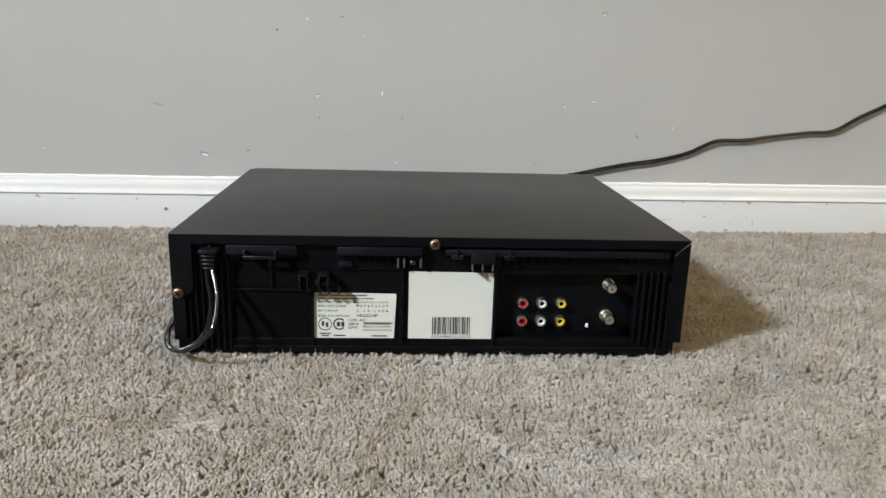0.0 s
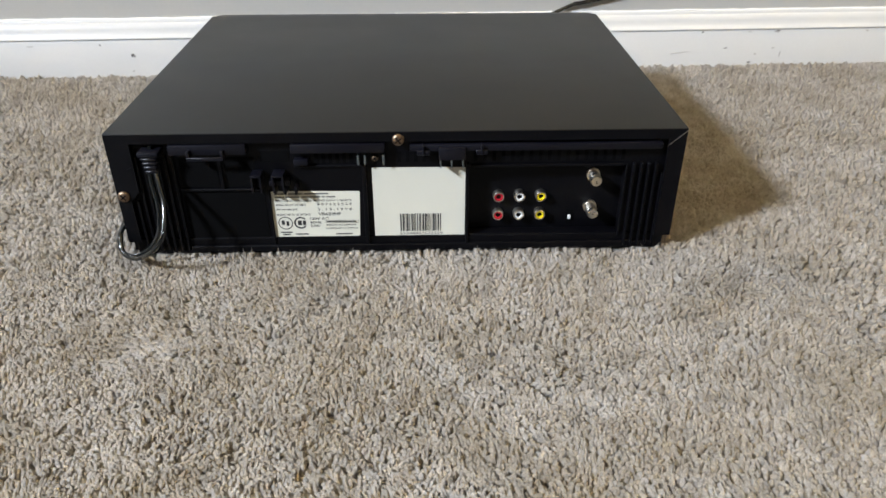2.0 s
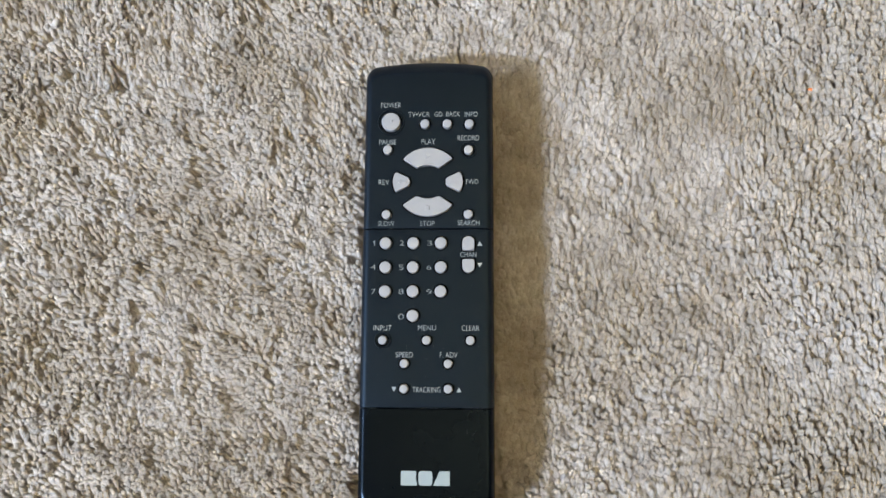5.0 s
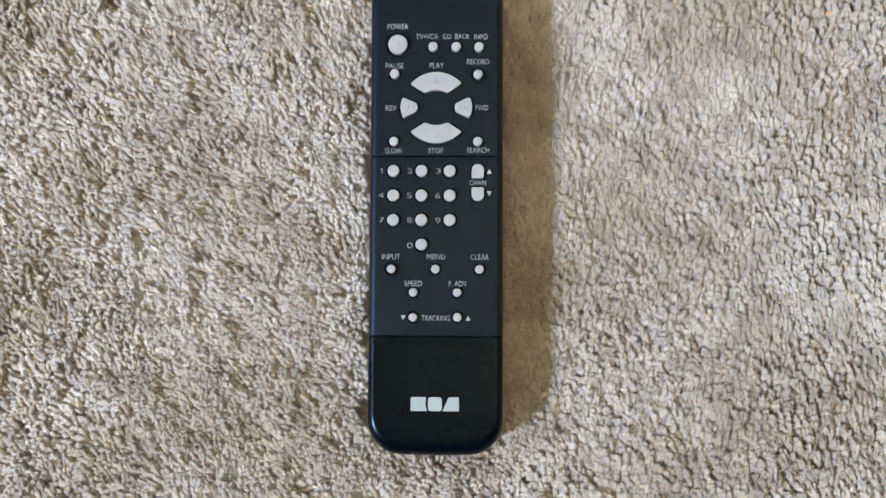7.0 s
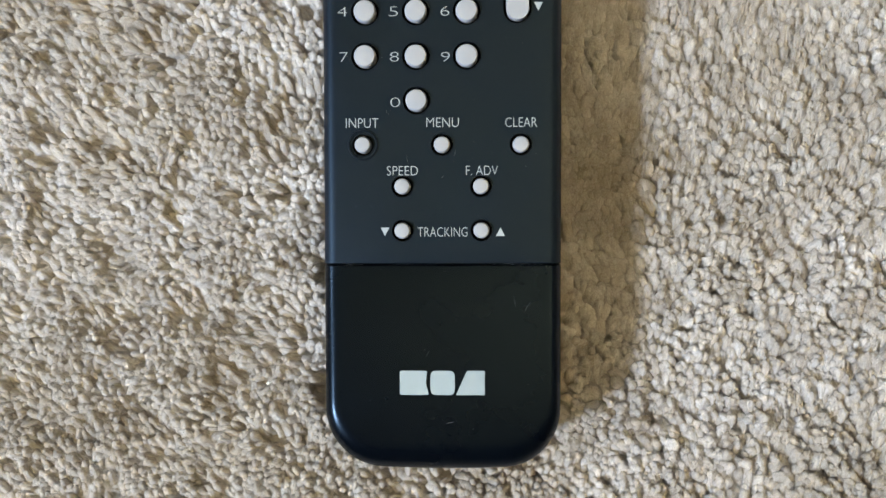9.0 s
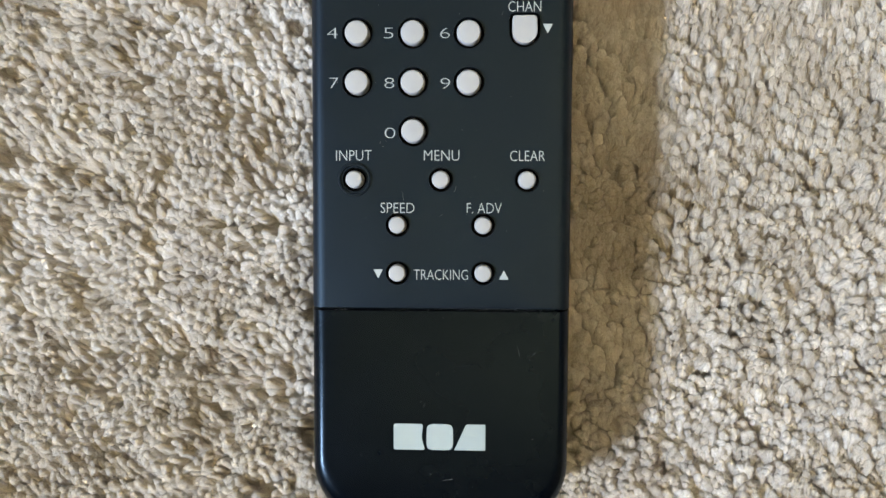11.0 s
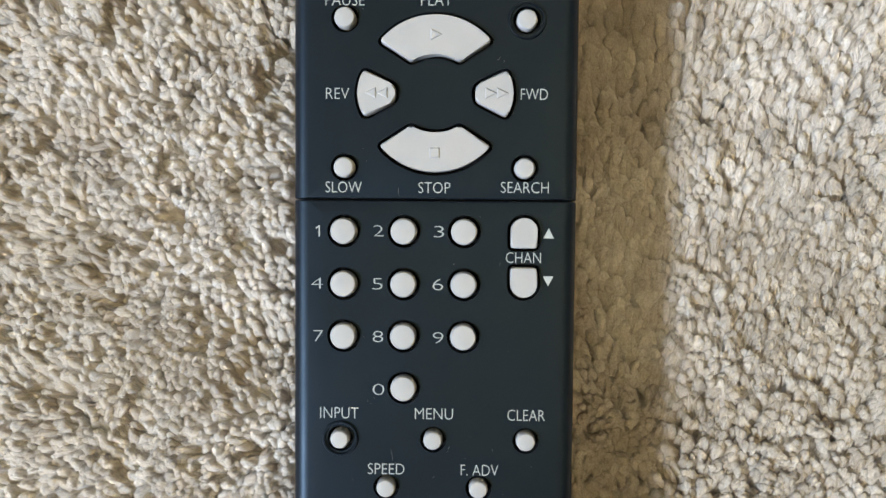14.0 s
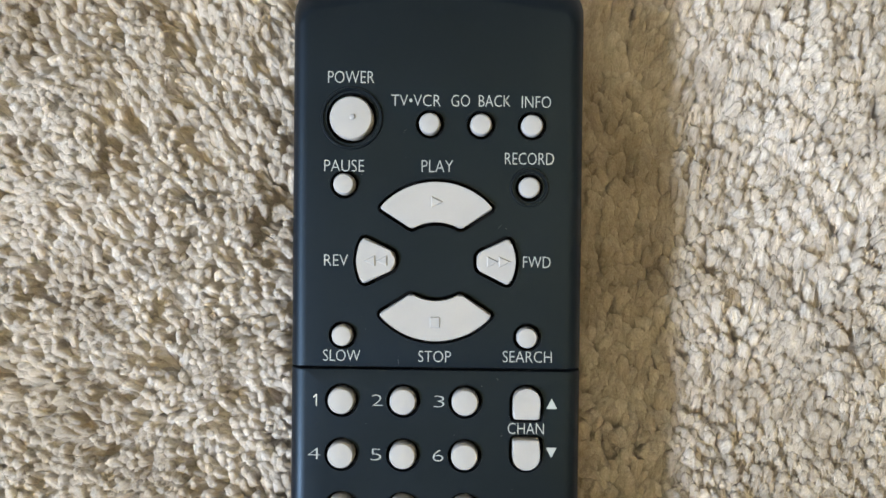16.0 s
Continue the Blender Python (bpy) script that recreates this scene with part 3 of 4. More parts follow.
part("channel_switch", boxed(0.1186, 0.1206, 0.0105, 0.0124, 0.0205, 0.0236, 0.0003, 1), M_WHITEP, panel, "small white slide switch")

# paper labels
bm = bmesh.new()
prism(bm, [(-0.0888, 0.0110), (-0.0890, 0.0105), (-0.0335, 0.0100), (-0.0292, 0.0138), (-0.0276, 0.0475), (-0.0282, 0.0485), (-0.0872, 0.0492), (-0.0882, 0.0486)], -0.0040, -0.0036, FACE)
rating = part("rating_label", bm, M_LABEL, vcr, "cream printed rating label with a clipped corner")


def on_label(body, x, y, w, h, mat=M_INK):
    """Words on the rating label; x, y, w, h as shares of its width, y down."""
    part("printed_line", lettering(body, w * 0.0605, h * 0.0605, FACE @ pose(-0.0884 + (x + w / 2) * 0.0605, 0.0490 - (y + h / 2) * 0.0605, -0.0036), thin=-0.018), mat, rating)


def bar_on_label(x, y, w, h, mat=M_INK):
    x0, z1 = -0.0884 + x * 0.0605, 0.0490 - y * 0.0605
    part("printed_bar", boxed(x0, x0 + w * 0.0605, 0.00352, 0.00358, z1 - h * 0.0605, z1), mat, rating)


for x, w in ((0.045, 0.135), (0.195, 0.165), (0.375, 0.275)):
    bar_on_label(x, 0.024, w, 0.017, M_INK2)
for x, w in ((0.045, 0.075), (0.130, 0.020), (0.165, 0.160), (0.340, 0.215), (0.575, 0.035), (0.625, 0.100)):
    bar_on_label(x, 0.064, w, 0.017, M_INK2)
on_label("VIDEO CASSETTE RECORDER /MAGNETOSCOPE À CASSETTE", 0.045, 0.104, 0.86, 0.026)
on_label("SERIAL NO./N° DE SERIE", 0.045, 0.158, 0.34, 0.027)
on_label("8 0 7 6 2 2 5 5 9", 0.515, 0.152, 0.39, 0.031)
on_label("MFP'D/FABRIQUÉ", 0.045, 0.216, 0.24, 0.030)
on_label("2 . 1 3 . 1 9 9 8", 0.515, 0.217, 0.39, 0.031)
on_label("MODEL NO./N° DE MODELE", 0.045, 0.284, 0.38, 0.027)
on_label("VR622HF", 0.515, 0.274, 0.26, 0.038)
on_label("120V AC", 0.415, 0.336, 0.215, 0.034)
on_label("60Hz", 0.415, 0.384, 0.13, 0.034)
on_label("23W", 0.415, 0.432, 0.115, 0.034)
on_label("MADE IN JAPAN", 0.60, 0.428, 0.335, 0.028)
on_label("FABRIQUE AU JAPON", 0.595, 0.472, 0.36, 0.028)
bar_on_label(0.585, 0.380, 0.385, 0.004)
bar_on_label(0.585, 0.408, 0.385, 0.004)
bar_on_label(0.605, 0.388, 0.34, 0.014)
for x, w in ((0.065, 0.13), (0.235, 0.145)):
    bar_on_label(x, 0.522 if x < 0.2 else 0.548, w, 0.016)
bar_on_label(0.085, 0.552, 0.09, 0.016)
bar_on_label(0.70, 0.552, 0.19, 0.016)


def round_mark(x, y, r, stroke, gap, blocks):
    """A maker's approval mark: a ring, closed or open at one side, round plain blocks."""
    m = FACE @ pose(-0.0884 + x * 0.0605, 0.0490 - y * 0.0605, -0.00356)
    arc = [radians(gap + (360 - 2 * gap) * k / 30) for k in range(31)]
    pts = [(r * math.cos(a), r * math.sin(a)) for a in arc] + [((r - stroke) * math.cos(a), (r - stroke) * math.sin(a)) for a in arc[::-1]]
    part("round_mark", prism(bmesh.new(), pts, 0.0, 0.00006, m), M_INK, rating)
    for x0, x1, z0, z1 in blocks:
        bm = boxed(x0, x1, z0, z1, 0.0, 0.00006)
        bm.transform(m)
        part("round_mark_block", bm, M_INK, rating)


round_mark(0.130, 0.408, 0.0051, 0.00065, 0.5, [(-0.0026, -0.0006, -0.0014, 0.0022), (0.0006, 0.0024, -0.0022, 0.0014)])
round_mark(0.306, 0.406, 0.0047, 0.0011, 42, [(-0.0020, 0.0006, -0.0018, 0.0018), (0.0014, 0.0036, -0.0020, 0.0018)])

bm = bmesh.new()
prism(bm, [(-0.0186, 0.0122), (-0.0180, 0.0118), (0.0440, 0.0114), (0.0446, 0.0120), (0.0446, 0.0650), (0.0440, 0.0656), (-0.0180, 0.0661), (-0.0186, 0.0655)], -0.0040, -0.0035, FACE)
sticker = part("barcode_sticker", bm, M_STICKER, vcr, "blank white paper sticker with a barcode")
bm = tube(bmesh.new(), smooth_line([(-0.0030, 0.00405, 0.0645), (-0.0022, 0.00405, 0.0560), (-0.0026, 0.00405, 0.0470), (-0.0016, 0.00405, 0.0380), (-0.0032, 0.00405, 0.0330), (-0.0030, 0.00405, 0.0250)], 6), 0.0006, 6)
part("paper_crease", bm, M_STICKER, sticker, smooth=True)
rng, x = random.Random(11), -0.0006
while x < 0.0278:
    w = rng.choice((0.00025, 0.00035, 0.0006, 0.0009))
    part("barcode_bar", boxed(x, min(x + w, 0.0279), 0.00338, 0.00346, 0.0168, 0.0306), M_INK, sticker)
    x += w + rng.choice((0.0003, 0.0003, 0.0005, 0.0008))
part("printed_line", lettering("65344807622559", 0.0300, 0.0020, FACE @ pose(0.0140, 0.0149, -0.0035), 0.00006), M_INK2, sticker)

# chassis, front bezel and feet
chassis = part("chassis", boxed(-0.1865, 0.1865, 0.0030, 0.2985, 0.0006, 0.0135, 0.0010), M_PANEL, vcr)
bm = bmesh.new()
prism(bm, [(-0.1895, 0.2970), (0.1895, 0.2970), (0.1888, 0.2995), (0.1825, 0.3065), (-0.1825, 0.3065), (-0.1888, 0.2995)], 0.0010, 0.0932, bev=0.0010)
part("front_bezel", bm, M_BEZEL, vcr, smooth=True)
for x in (-0.15, 0.15):
    for y in (0.04, 0.25):
        part("foot", lathe(bmesh.new(), [(0, -0.0060), (0.010, -0.0060), (0.011, -0.0050), (0.011, 0.0010)], 20, pose(x, y, 0)), M_HOLE, vcr)

# two-strand mains lead: moulded relief, hanging loop
lead = part("mains_lead", lathe(bmesh.new(), [(0, 0), (0.0015, 0), (0.0015, 0.004), (0, 0.004)], 8, FACE @ pose(-0.1612, 0.0840, -0.002)), M_CORD, vcr, "black two-strand mains lead looping down to the carpet")
bm = bmesh.new()
box(bm, -0.1680, -0.1545, -0.0080, 0.0042, 0.0800, 0.0832, 0.0009)
for k in range(4):
    w = 0.0052 - 0.0004 * k
    box(bm, -0.1613 - w, -0.1613 + w, -0.0075 + 0.0003 * k, -0.0005, 0.0776 - 0.0030 * k, 0.0793 - 0.0030 * k, 0.0006, 1)
box(bm, -0.1650, -0.1576, -0.0062, -0.0012, 0.0675, 0.0805, 0.0010)
part("strain_relief", bm, M_PANEL2, lead, "ribbed black strain relief", smooth=True)
LOOP_A = [(-0.1632, -0.0040, 0.0690), (-0.1622, -0.0070, 0.0608), (-0.1597, -0.0110, 0.0498), (-0.1593, -0.0150, 0.0396), (-0.1617, -0.0175, 0.0284), (-0.1702, -0.0175, 0.0171), (-0.1818, -0.0160, 0.0113), (-0.1912, -0.0102, 0.0116),
          (-0.1940, -0.0010, 0.0194), (-0.1942, 0.0120, 0.0215), (-0.1955, 0.0300, 0.0225), (-0.1960, 0.0600, 0.0140), (-0.1980, 0.1000, 0.0045), (-0.2000, 0.1500, 0.0010)]
LOOP_B = [(-0.1596, -0.0040, 0.0690), (-0.1569, -0.0092, 0.0618), (-0.1538, -0.0160, 0.0521), (-0.1530, -0.0235, 0.0429), (-0.1546, -0.0310, 0.0331), (-0.1641, -0.0310, 0.0224), (-0.1791, -0.0215, 0.0124), (-0.1916, -0.0100, 0.0105),
          (-0.1962, 0.0005, 0.0155), (-0.1964, 0.0130, 0.0205), (-0.1978, 0.0310, 0.0205), (-0.1985, 0.0610, 0.0120), (-0.2005, 0.1010, 0.0030), (-0.2025, 0.1510, 0.0005)]
part("strand", tube(bmesh.new(), smooth_line(LOOP_A), 0.0016, 12), M_CORD, lead, smooth=True)
part("strand", tube(bmesh.new(), smooth_line(LOOP_B), 0.0016, 12), M_CORD, lead, smooth=True)

# the lead that rises along the wall behind the recorder
RISE = [(0.0300, 0.0015), (0.0900, 0.0060), (0.1400, 0.0500), (0.1889, 0.0720), (0.2036, 0.0752), (0.2631, 0.0873), (0.3082, 0.0940), (0.3493, 0.1043), (0.3712, 0.1145), (0.3911, 0.1219), (0.4281, 0.1237),
        (0.4661, 0.1296), (0.5123, 0.1350), (0.5473, 0.1379), (0.5797, 0.1556), (0.6139, 0.1719), (0.6758, 0.2007), (0.7666, 0.2400), (0.8674, 0.2905)]
wall_lead = thing("wall_lead", WALL, "thin black two-strand lead rising along the grey wall", "cable")
for side in (-1, 1):
    pts = []
    for k, (s, z) in enumerate(RISE):
        tw = side * (0.0014 + 0.0003 * math.sin(k * 1.3))
        roll = 0.5 + 0.9 * math.sin(k * 0.7)
        off = 0.0120 if k < 3 else 0.0040
        pts.append((s, -off + tw * math.sin(roll) * 0.6, z - 0.0009 + tw * math.cos(roll)))
    part("strand", tube(bmesh.new(), smooth_line(pts, 8), 0.0015, 10), M_CORD, wall_lead, smooth=True)

# ---- remote control, lying on the carpet ----
MM = 0.001
REMOTE = pose(0.0023, -0.36566, 0, 0, 0, -1.69)
remote = thing("remote_control", REMOTE, "charcoal plastic remote control with light grey buttons lying on the carpet", "remote control")
HW, TOP = 26.55, 22.0


def outline(hw, v0, v1, r0, r1, bulge0=0.0, bulge1=0.0, seg=9):
    """Points (mm) of a rounded slab, anticlockwise, with slightly bowed ends."""
    pts = []
    r0, r1 = max(r0, 0.05), max(r1, 0.05)
    for cx, cy, r, a0 in ((hw - r1, v1 - r1, r1, 0), (-hw + r1, v1 - r1, r1, 90), (-hw + r0, v0 + r0, r0, 180), (hw - r0, v0 + r0, r0, 270)):
        for k in range(seg + 1):
            a = radians(a0 + 90 * k / seg)
            pts.append((cx + r * math.cos(a), cy + r * math.sin(a)))
        if a0 in (0, 180):
            end = pts[-1]
            far = -end[0]
            for k in range(1, 8):
                pts.append((end[0] + (far - end[0]) * k / 8, end[1]))
    out = []
    for x, y in pts:
        drop = (x / hw) ** 2
        if y > (v0 + v1) / 2:
            y -= bulge1 * drop
        else:
            y += bulge0 * drop
        out.append((x, y))
    return out


def grown(pts, d):
    """The outline moved outwards by d."""
    n, out = len(pts), []
    for k in range(n):
        (ax, ay), (bx, by), (cx, cy) = pts[k - 1], pts[k], pts[(k + 1) % n]
        nx, ny = (cy - ay), -(cx - ax)
        s = math.hypot(nx, ny) or 1
        out.append((bx + d * nx / s, by + d * ny / s))
    return out


def softened(pts, r, seg=4):
    """The polygon with each corner rounded by about r."""
    out, n = [], len(pts)
    for k in range(n):
        a, b, c = Vector(pts[k - 1]), Vector(pts[k]), Vector(pts[(k + 1) % n])
        p, q = b + (a - b).normalized() * min(r, (a - b).length * 0.45), b + (c - b).normalized() * min(r, (c - b).length * 0.45)
        for j in range(seg + 1):
            t = j / seg
            out.append(tuple((1 - t) ** 2 * p + 2 * t * (1 - t) * b + t * t * q))
    return out


def circle(u, v, r, n=28):
    return [(u + r * math.cos(2 * math.pi * k / n), v + r * math.sin(2 * math.pi * k / n)) for k in range(n)]


def loop(bm, pts, z):
    return [bm.verts.new(Vector((x, y, z)) * MM) for x, y in pts]


def bridge(bm, a, b):
    n = len(a)
    for k in range(n):
        bm.faces.new([a[k], a[(k + 1) % n], b[(k + 1) % n], b[k]])


# height, inset of the sides
EDGE = [(12.2, 0.0), (16.5, 0.12), (19.0, 0.42), (20.4, 0.9), (21.2, 1.5), (21.7, 2.2), (21.93, 2.9), (22.0, 3.6)]


def shell_panel(name, v0, v1, r0, r1, end0, end1, bulge0, bulge1, holes, mat, label, edge=EDGE):
    """A piece of the upper shell: rounded rim, top face with openings for the buttons."""
    bm = bmesh.new()
    rings = []
    for k, (z, i) in enumerate(edge):
        i0, i1 = end0[min(k, len(end0) - 1)], end1[min(k, len(end1) - 1)]
        rings.append(loop(bm, outline(HW - i, v0 + i0, v1 - i1, r0 - min(i, i0), r1 - min(i, i1) if r1 > 1 else r1, bulge0, bulge1), z))
    for a, b in zip(rings, rings[1:]):
        bridge(bm, a, b)
    edges = [e for e in bm.edges if e.verts[0] in set(rings[-1]) and e.verts[1] in set(rings[-1])]
    for pts in holes:
        rim = loop(bm, pts, TOP)
        low = loop(bm, pts, TOP - 1.4)
        bridge(bm, rim, low)
        n = len(rim)
        edges += [bm.edges.get((rim[k], rim[(k + 1) % n])) for k in range(n)]
    bmesh.ops.triangle_fill(bm, use_beauty=True, use_dissolve=False, edges=edges)
    return part(name, bm, mat, remote, label, smooth=True)


# round buttons: u, v, radius, name
ROUND = [(-15.2, 76.1, 3.85, "power_button"), (-1.3, 75.2, 1.9, "function_button"), (7.75, 75.1, 1.9, "function_button"), (16.75, 75.0, 1.9, "function_button"),
         (-16.4, 64.4, 1.9, "function_button"), (16.4, 64.1, 1.85, "record_button"), (-16.5, 37.55, 1.85, "function_button"), (16.3, 37.55, 1.85, "function_button"),
         (-17.1, -12.4, 1.75, "function_button"), (0.05, -12.4, 1.75, "function_button"), (17.1, -12.4, 1.75, "function_button"), (-8.55, -21.4, 1.72, "function_button"),
         (8.5, -21.4, 1.72, "function_button"), (-8.55, -31.0, 1.72, "function_button"), (8.58, -30.95, 1.72, "function_button"), (-5.45, -2.85, 2.35, "number_button")]
ROUND += [(u, v, 2.38, "number_button") for v in (25.95, 16.3, 6.7) for u in (-16.55, -5.55, 5.45)]

MID = 50.85


def wing():
    """Outline of the play key; the stop key is its mirror image."""
    pts = [(13.1 * math.sin(radians(a)), 51.8 - MID + 13.1 * math.cos(radians(a))) for a in range(-50, 51, 5)][::-1]
    pts += [(8.26 * math.sin(radians(a)) , 49.6 - MID + 8.26 * math.cos(radians(a))) for a in range(-32, 33, 8)]
    return softened(pts[::-1][::-1], 0.55, 3)


def ccw(pts):
    area = sum(a[0] * b[1] - b[0] * a[1] for a, b in zip(pts, pts[1:] + pts[:1]))
    return pts if area > 0 else pts[::-1]


PLAY = ccw([(x, MID + y) for x, y in wing()])
STOP = ccw([(x, MID - y) for x, y in wing()])
SIDE = [(-12.95, 55.15), (-13.75, 53.2), (-14.15, 50.9), (-13.75, 48.6), (-12.95, 46.65), (-7.25, 49.5), (-7.25, 52.3)]
REV = ccw(softened(SIDE, 0.9, 3))
FWD = ccw(softened([(-x, y) for x, y in SIDE], 0.9, 3))


def channel_key(v0, v1, up):
    pts = [(13.95, v0), (18.72, v0), (18.72, v1 - 2.3)] + [(16.33 + 2.39 * math.cos(radians(a)), v1 - 2.3 + 2.3 * math.sin(radians(a))) for a in range(15, 166, 15)] + [(13.95, v1 - 2.3)]
    if not up:
        pts = [(x, v0 + v1 - y) for x, y in pts]
    return ccw(softened(pts, 0.6, 2))


CH_UP, CH_DOWN = channel_key(23.06, 28.57, True), channel_key(14.13, 19.55, False)
SHAPED = [(PLAY, "play_key"), (STOP, "stop_key"), (REV, "rewind_key"), (FWD, "forward_key"), (CH_UP, "channel_key"), (CH_DOWN, "channel_key")]
WELL = 0.66


def holes_between(v0, v1):
    out = [circle(u, v, r + WELL) for u, v, r, _ in ROUND if v0 < v < v1]
    return out + [grown(p, WELL) for p, _ in SHAPED if v0 < sum(y for _, y in p) / len(p) < v1]


SEAM_UP, SEAM_LOW = 31.75, -38.35
seam = [0.14, 0.14, 0.14, 0.14, 0.16, 0.2, 0.3, 0.5]
nose = [0.0, 0.8, 2.4, 4.4, 5.6, 6.5, 7.0, 7.5]
tail = [0.0, 0.5, 1.5, 2.8, 4.0, 5.4, 6.8, 8.0]
shell_panel("upper_fascia", SEAM_UP, 104.6, 0.3, 5.0, seam, nose, 0, 2.4, holes_between(SEAM_UP, 104), M_REMOTE, "")
shell_panel("keypad_fascia", SEAM_LOW, SEAM_UP, 0.3, 0.3, seam, seam, 0, 0, holes_between(SEAM_LOW, SEAM_UP), M_REMOTE, "")
shell_panel("battery_cover", -85.4, SEAM_LOW, 12.5, 0.3, tail, seam, 1.2, 0, [], M_REMOTE2, "smooth glossy charcoal cover with rounded end")
bm = bmesh.new()
low = [(0.6, 3.0), (1.2, 1.6), (3.0, 0.5), (6.5, 0.0), (11.9, 0.0), (12.1, 0.35), (12.6, 0.5)]
rings = [loop(bm, outline(HW - i, -85.4 + i, 104.6 - i, 12.5 - i, 5.0 - min(i, 3), 1.2, 2.4), z) for z, i in low]
for a, b in zip(rings, rings[1:]):
    bridge(bm, a, b)
bm.faces.new(rings[0][::-1])
bm.faces.new(rings[-1])
part("lower_shell", bm, M_REMOTE, remote, smooth=True)
# sheet closes the wells; its black is put in for their shade
part("well_floor", boxed(-0.0225, 0.0225, -0.036, 0.082, 0.0196, 0.0204), M_HOLE, remote, "black sheet under the buttons, for the wells' shade")

keys = {}
for u, v, r, name in ROUND:
    prof = [(r, -1.6), (r, 0.50), (r - 0.08, 0.80), (r - 0.26, 1.02), (r * 0.6, 1.09), (0, 1.11)]
    keys[u, v] = part(name, lathe(bmesh.new(), [(a * MM, (TOP + z) * MM) for a, z in prof], 28, pose(u * MM, v * MM, 0)), M_KEY, remote, "", smooth=True)
for u, v, rr in ((-15.2, 76.1, 5.25), (16.4, 64.1, 3.15), (-17.1, -12.4, 3.05)):
    prof = [(rr + 0.30, -0.02), (rr + 0.13, 0.34), (rr - 0.13, 0.34), (rr - 0.30, -0.02)]
    part("raised_ring", lathe(bmesh.new(), [(a * MM, (TOP + z) * MM) for a, z in prof], 44, pose(u * MM, v * MM, 0)), M_REMOTE, remote, smooth=True)
part("locating_dot", lathe(bmesh.new(), [(0.55 * MM, (TOP + 1.05) * MM), (0.4 * MM, (TOP + 1.32) * MM), (0, (TOP + 1.42) * MM)], 14, pose(-0.0149, 0.0762, 0)), M_KEY, keys[-15.2, 76.1], smooth=True)
for pts, name in SHAPED:
    keys[name] = part(name, prism(bmesh.new(), [(x * MM, y * MM) for x, y in pts], (TOP - 1.6) * MM, (TOP + 0.95) * MM, bev=0.32 * MM), M_KEY, remote, smooth=True)
    for f in keys[name].data.polygons:
        f.use_smooth = f.normal.z < 0.97


def raised_symbol(pts, parent):
    """A small symbol standing a little proud of its key, with softened edges."""
    bm = prism(bmesh.new(), [(x * MM, y * MM) for x, y in ccw(pts)], (TOP + 0.9) * MM, (TOP + 1.13) * MM, bev=0.16 * MM)
    part("raised_symbol", bm, M_KEY, parent)


raised_symbol([(-0.9, 60.3), (-0.9, 62.4), (1.2, 61.35)], keys["play_key"])
raised_symbol([(-0.95, 39.2), (0.85, 39.2), (0.85, 41.1), (-0.95, 41.1)], keys["stop_key"])
for x in (-12.7, -10.6):
    raised_symbol([(x + 2.0, 49.9), (x + 2.0, 51.9), (x, 50.9)], keys["rewind_key"])
for x in (9.0, 11.1):
    raised_symbol([(x, 49.9), (x, 51.9), (x + 2.2, 50.9)], keys["forward_key"])

# printed words: text, u from, u to, v, height
WORDS = [("POWER", -19.45, -11.24, 83.4, 2.15), ("TV•VCR", -8.21, 0.57, 79.35, 2.05), ("GO  BACK", 2.47, 12.91, 79.35, 2.05), ("INFO", 14.9, 20.06, 79.2, 2.05), ("PAUSE", -20.0, -12.9, 67.7, 2.1),
         ("PLAY", -2.7, 2.89, 67.75, 2.1), ("RECORD", 12.04, 20.68, 69.2, 2.1), ("REV", -19.87, -15.65, 50.9, 2.0), ("FWD", 15.44, 20.31, 50.9, 2.0), ("SLOW", -19.92, -13.29, 33.95, 2.0),
         ("STOP", -2.95, 2.85, 33.95, 2.0), ("SEARCH", 12.05, 20.72, 34.1, 2.0), ("CHAN", 13.09, 19.48, 21.35, 2.0), ("INPUT", -20.81, -13.72, -7.65, 2.05), ("MENU", -3.31, 3.72, -7.6, 2.05),
         ("CLEAR", 13.72, 20.59, -7.65, 2.05), ("SPEED", -11.93, -5.18, -18.0, 2.05), ("F. ADV", 5.24, 12.15, -18.0, 2.05), ("TRACKING", -5.26, 5.55, -31.3, 2.05)]
for text, u0, u1, v, h in WORDS:
    part("printed_word", lettering(text, (u1 - u0) * MM, h * MM, pose((u0 + u1) / 2 * MM, v * MM, TOP * MM), thin=0.013), M_PRINT, remote, "pale grey printed word")
DIGITS = [("1", -21.3, 25.9, 0.8), ("2", -10.2, 26.0, 1.9), ("3", 0.84, 25.95, 1.9), ("4", -21.45, 16.35, 2.1), ("5", -10.35, 16.3, 1.9), ("6", 0.75, 16.3, 1.9), ("7", -21.2, 6.6, 1.8), ("8", -10.2, 6.6, 1.9), ("9", 0.85, 6.5, 1.9), ("0", -10.05, -3.2, 2.15)]
for text, u, v, w in DIGITS[1:]:
    part("printed_number", lettering(text, w * MM, 2.05 * MM, pose(u * MM, v * MM, TOP * MM), thin=0.022), M_PRINT, remote, "pale grey printed number")
part("printed_number", prism(bmesh.new(), [(x * MM, y * MM) for x, y in [(-21.18, 24.9), (-20.95, 24.9), (-20.95, 26.98), (-21.14, 26.98), (-21.72, 26.45), (-21.6, 26.3), (-21.18, 26.6)]], (TOP - 0.05) * MM, (TOP + 0.03) * MM), M_PRINT, remote, "pale grey printed number")
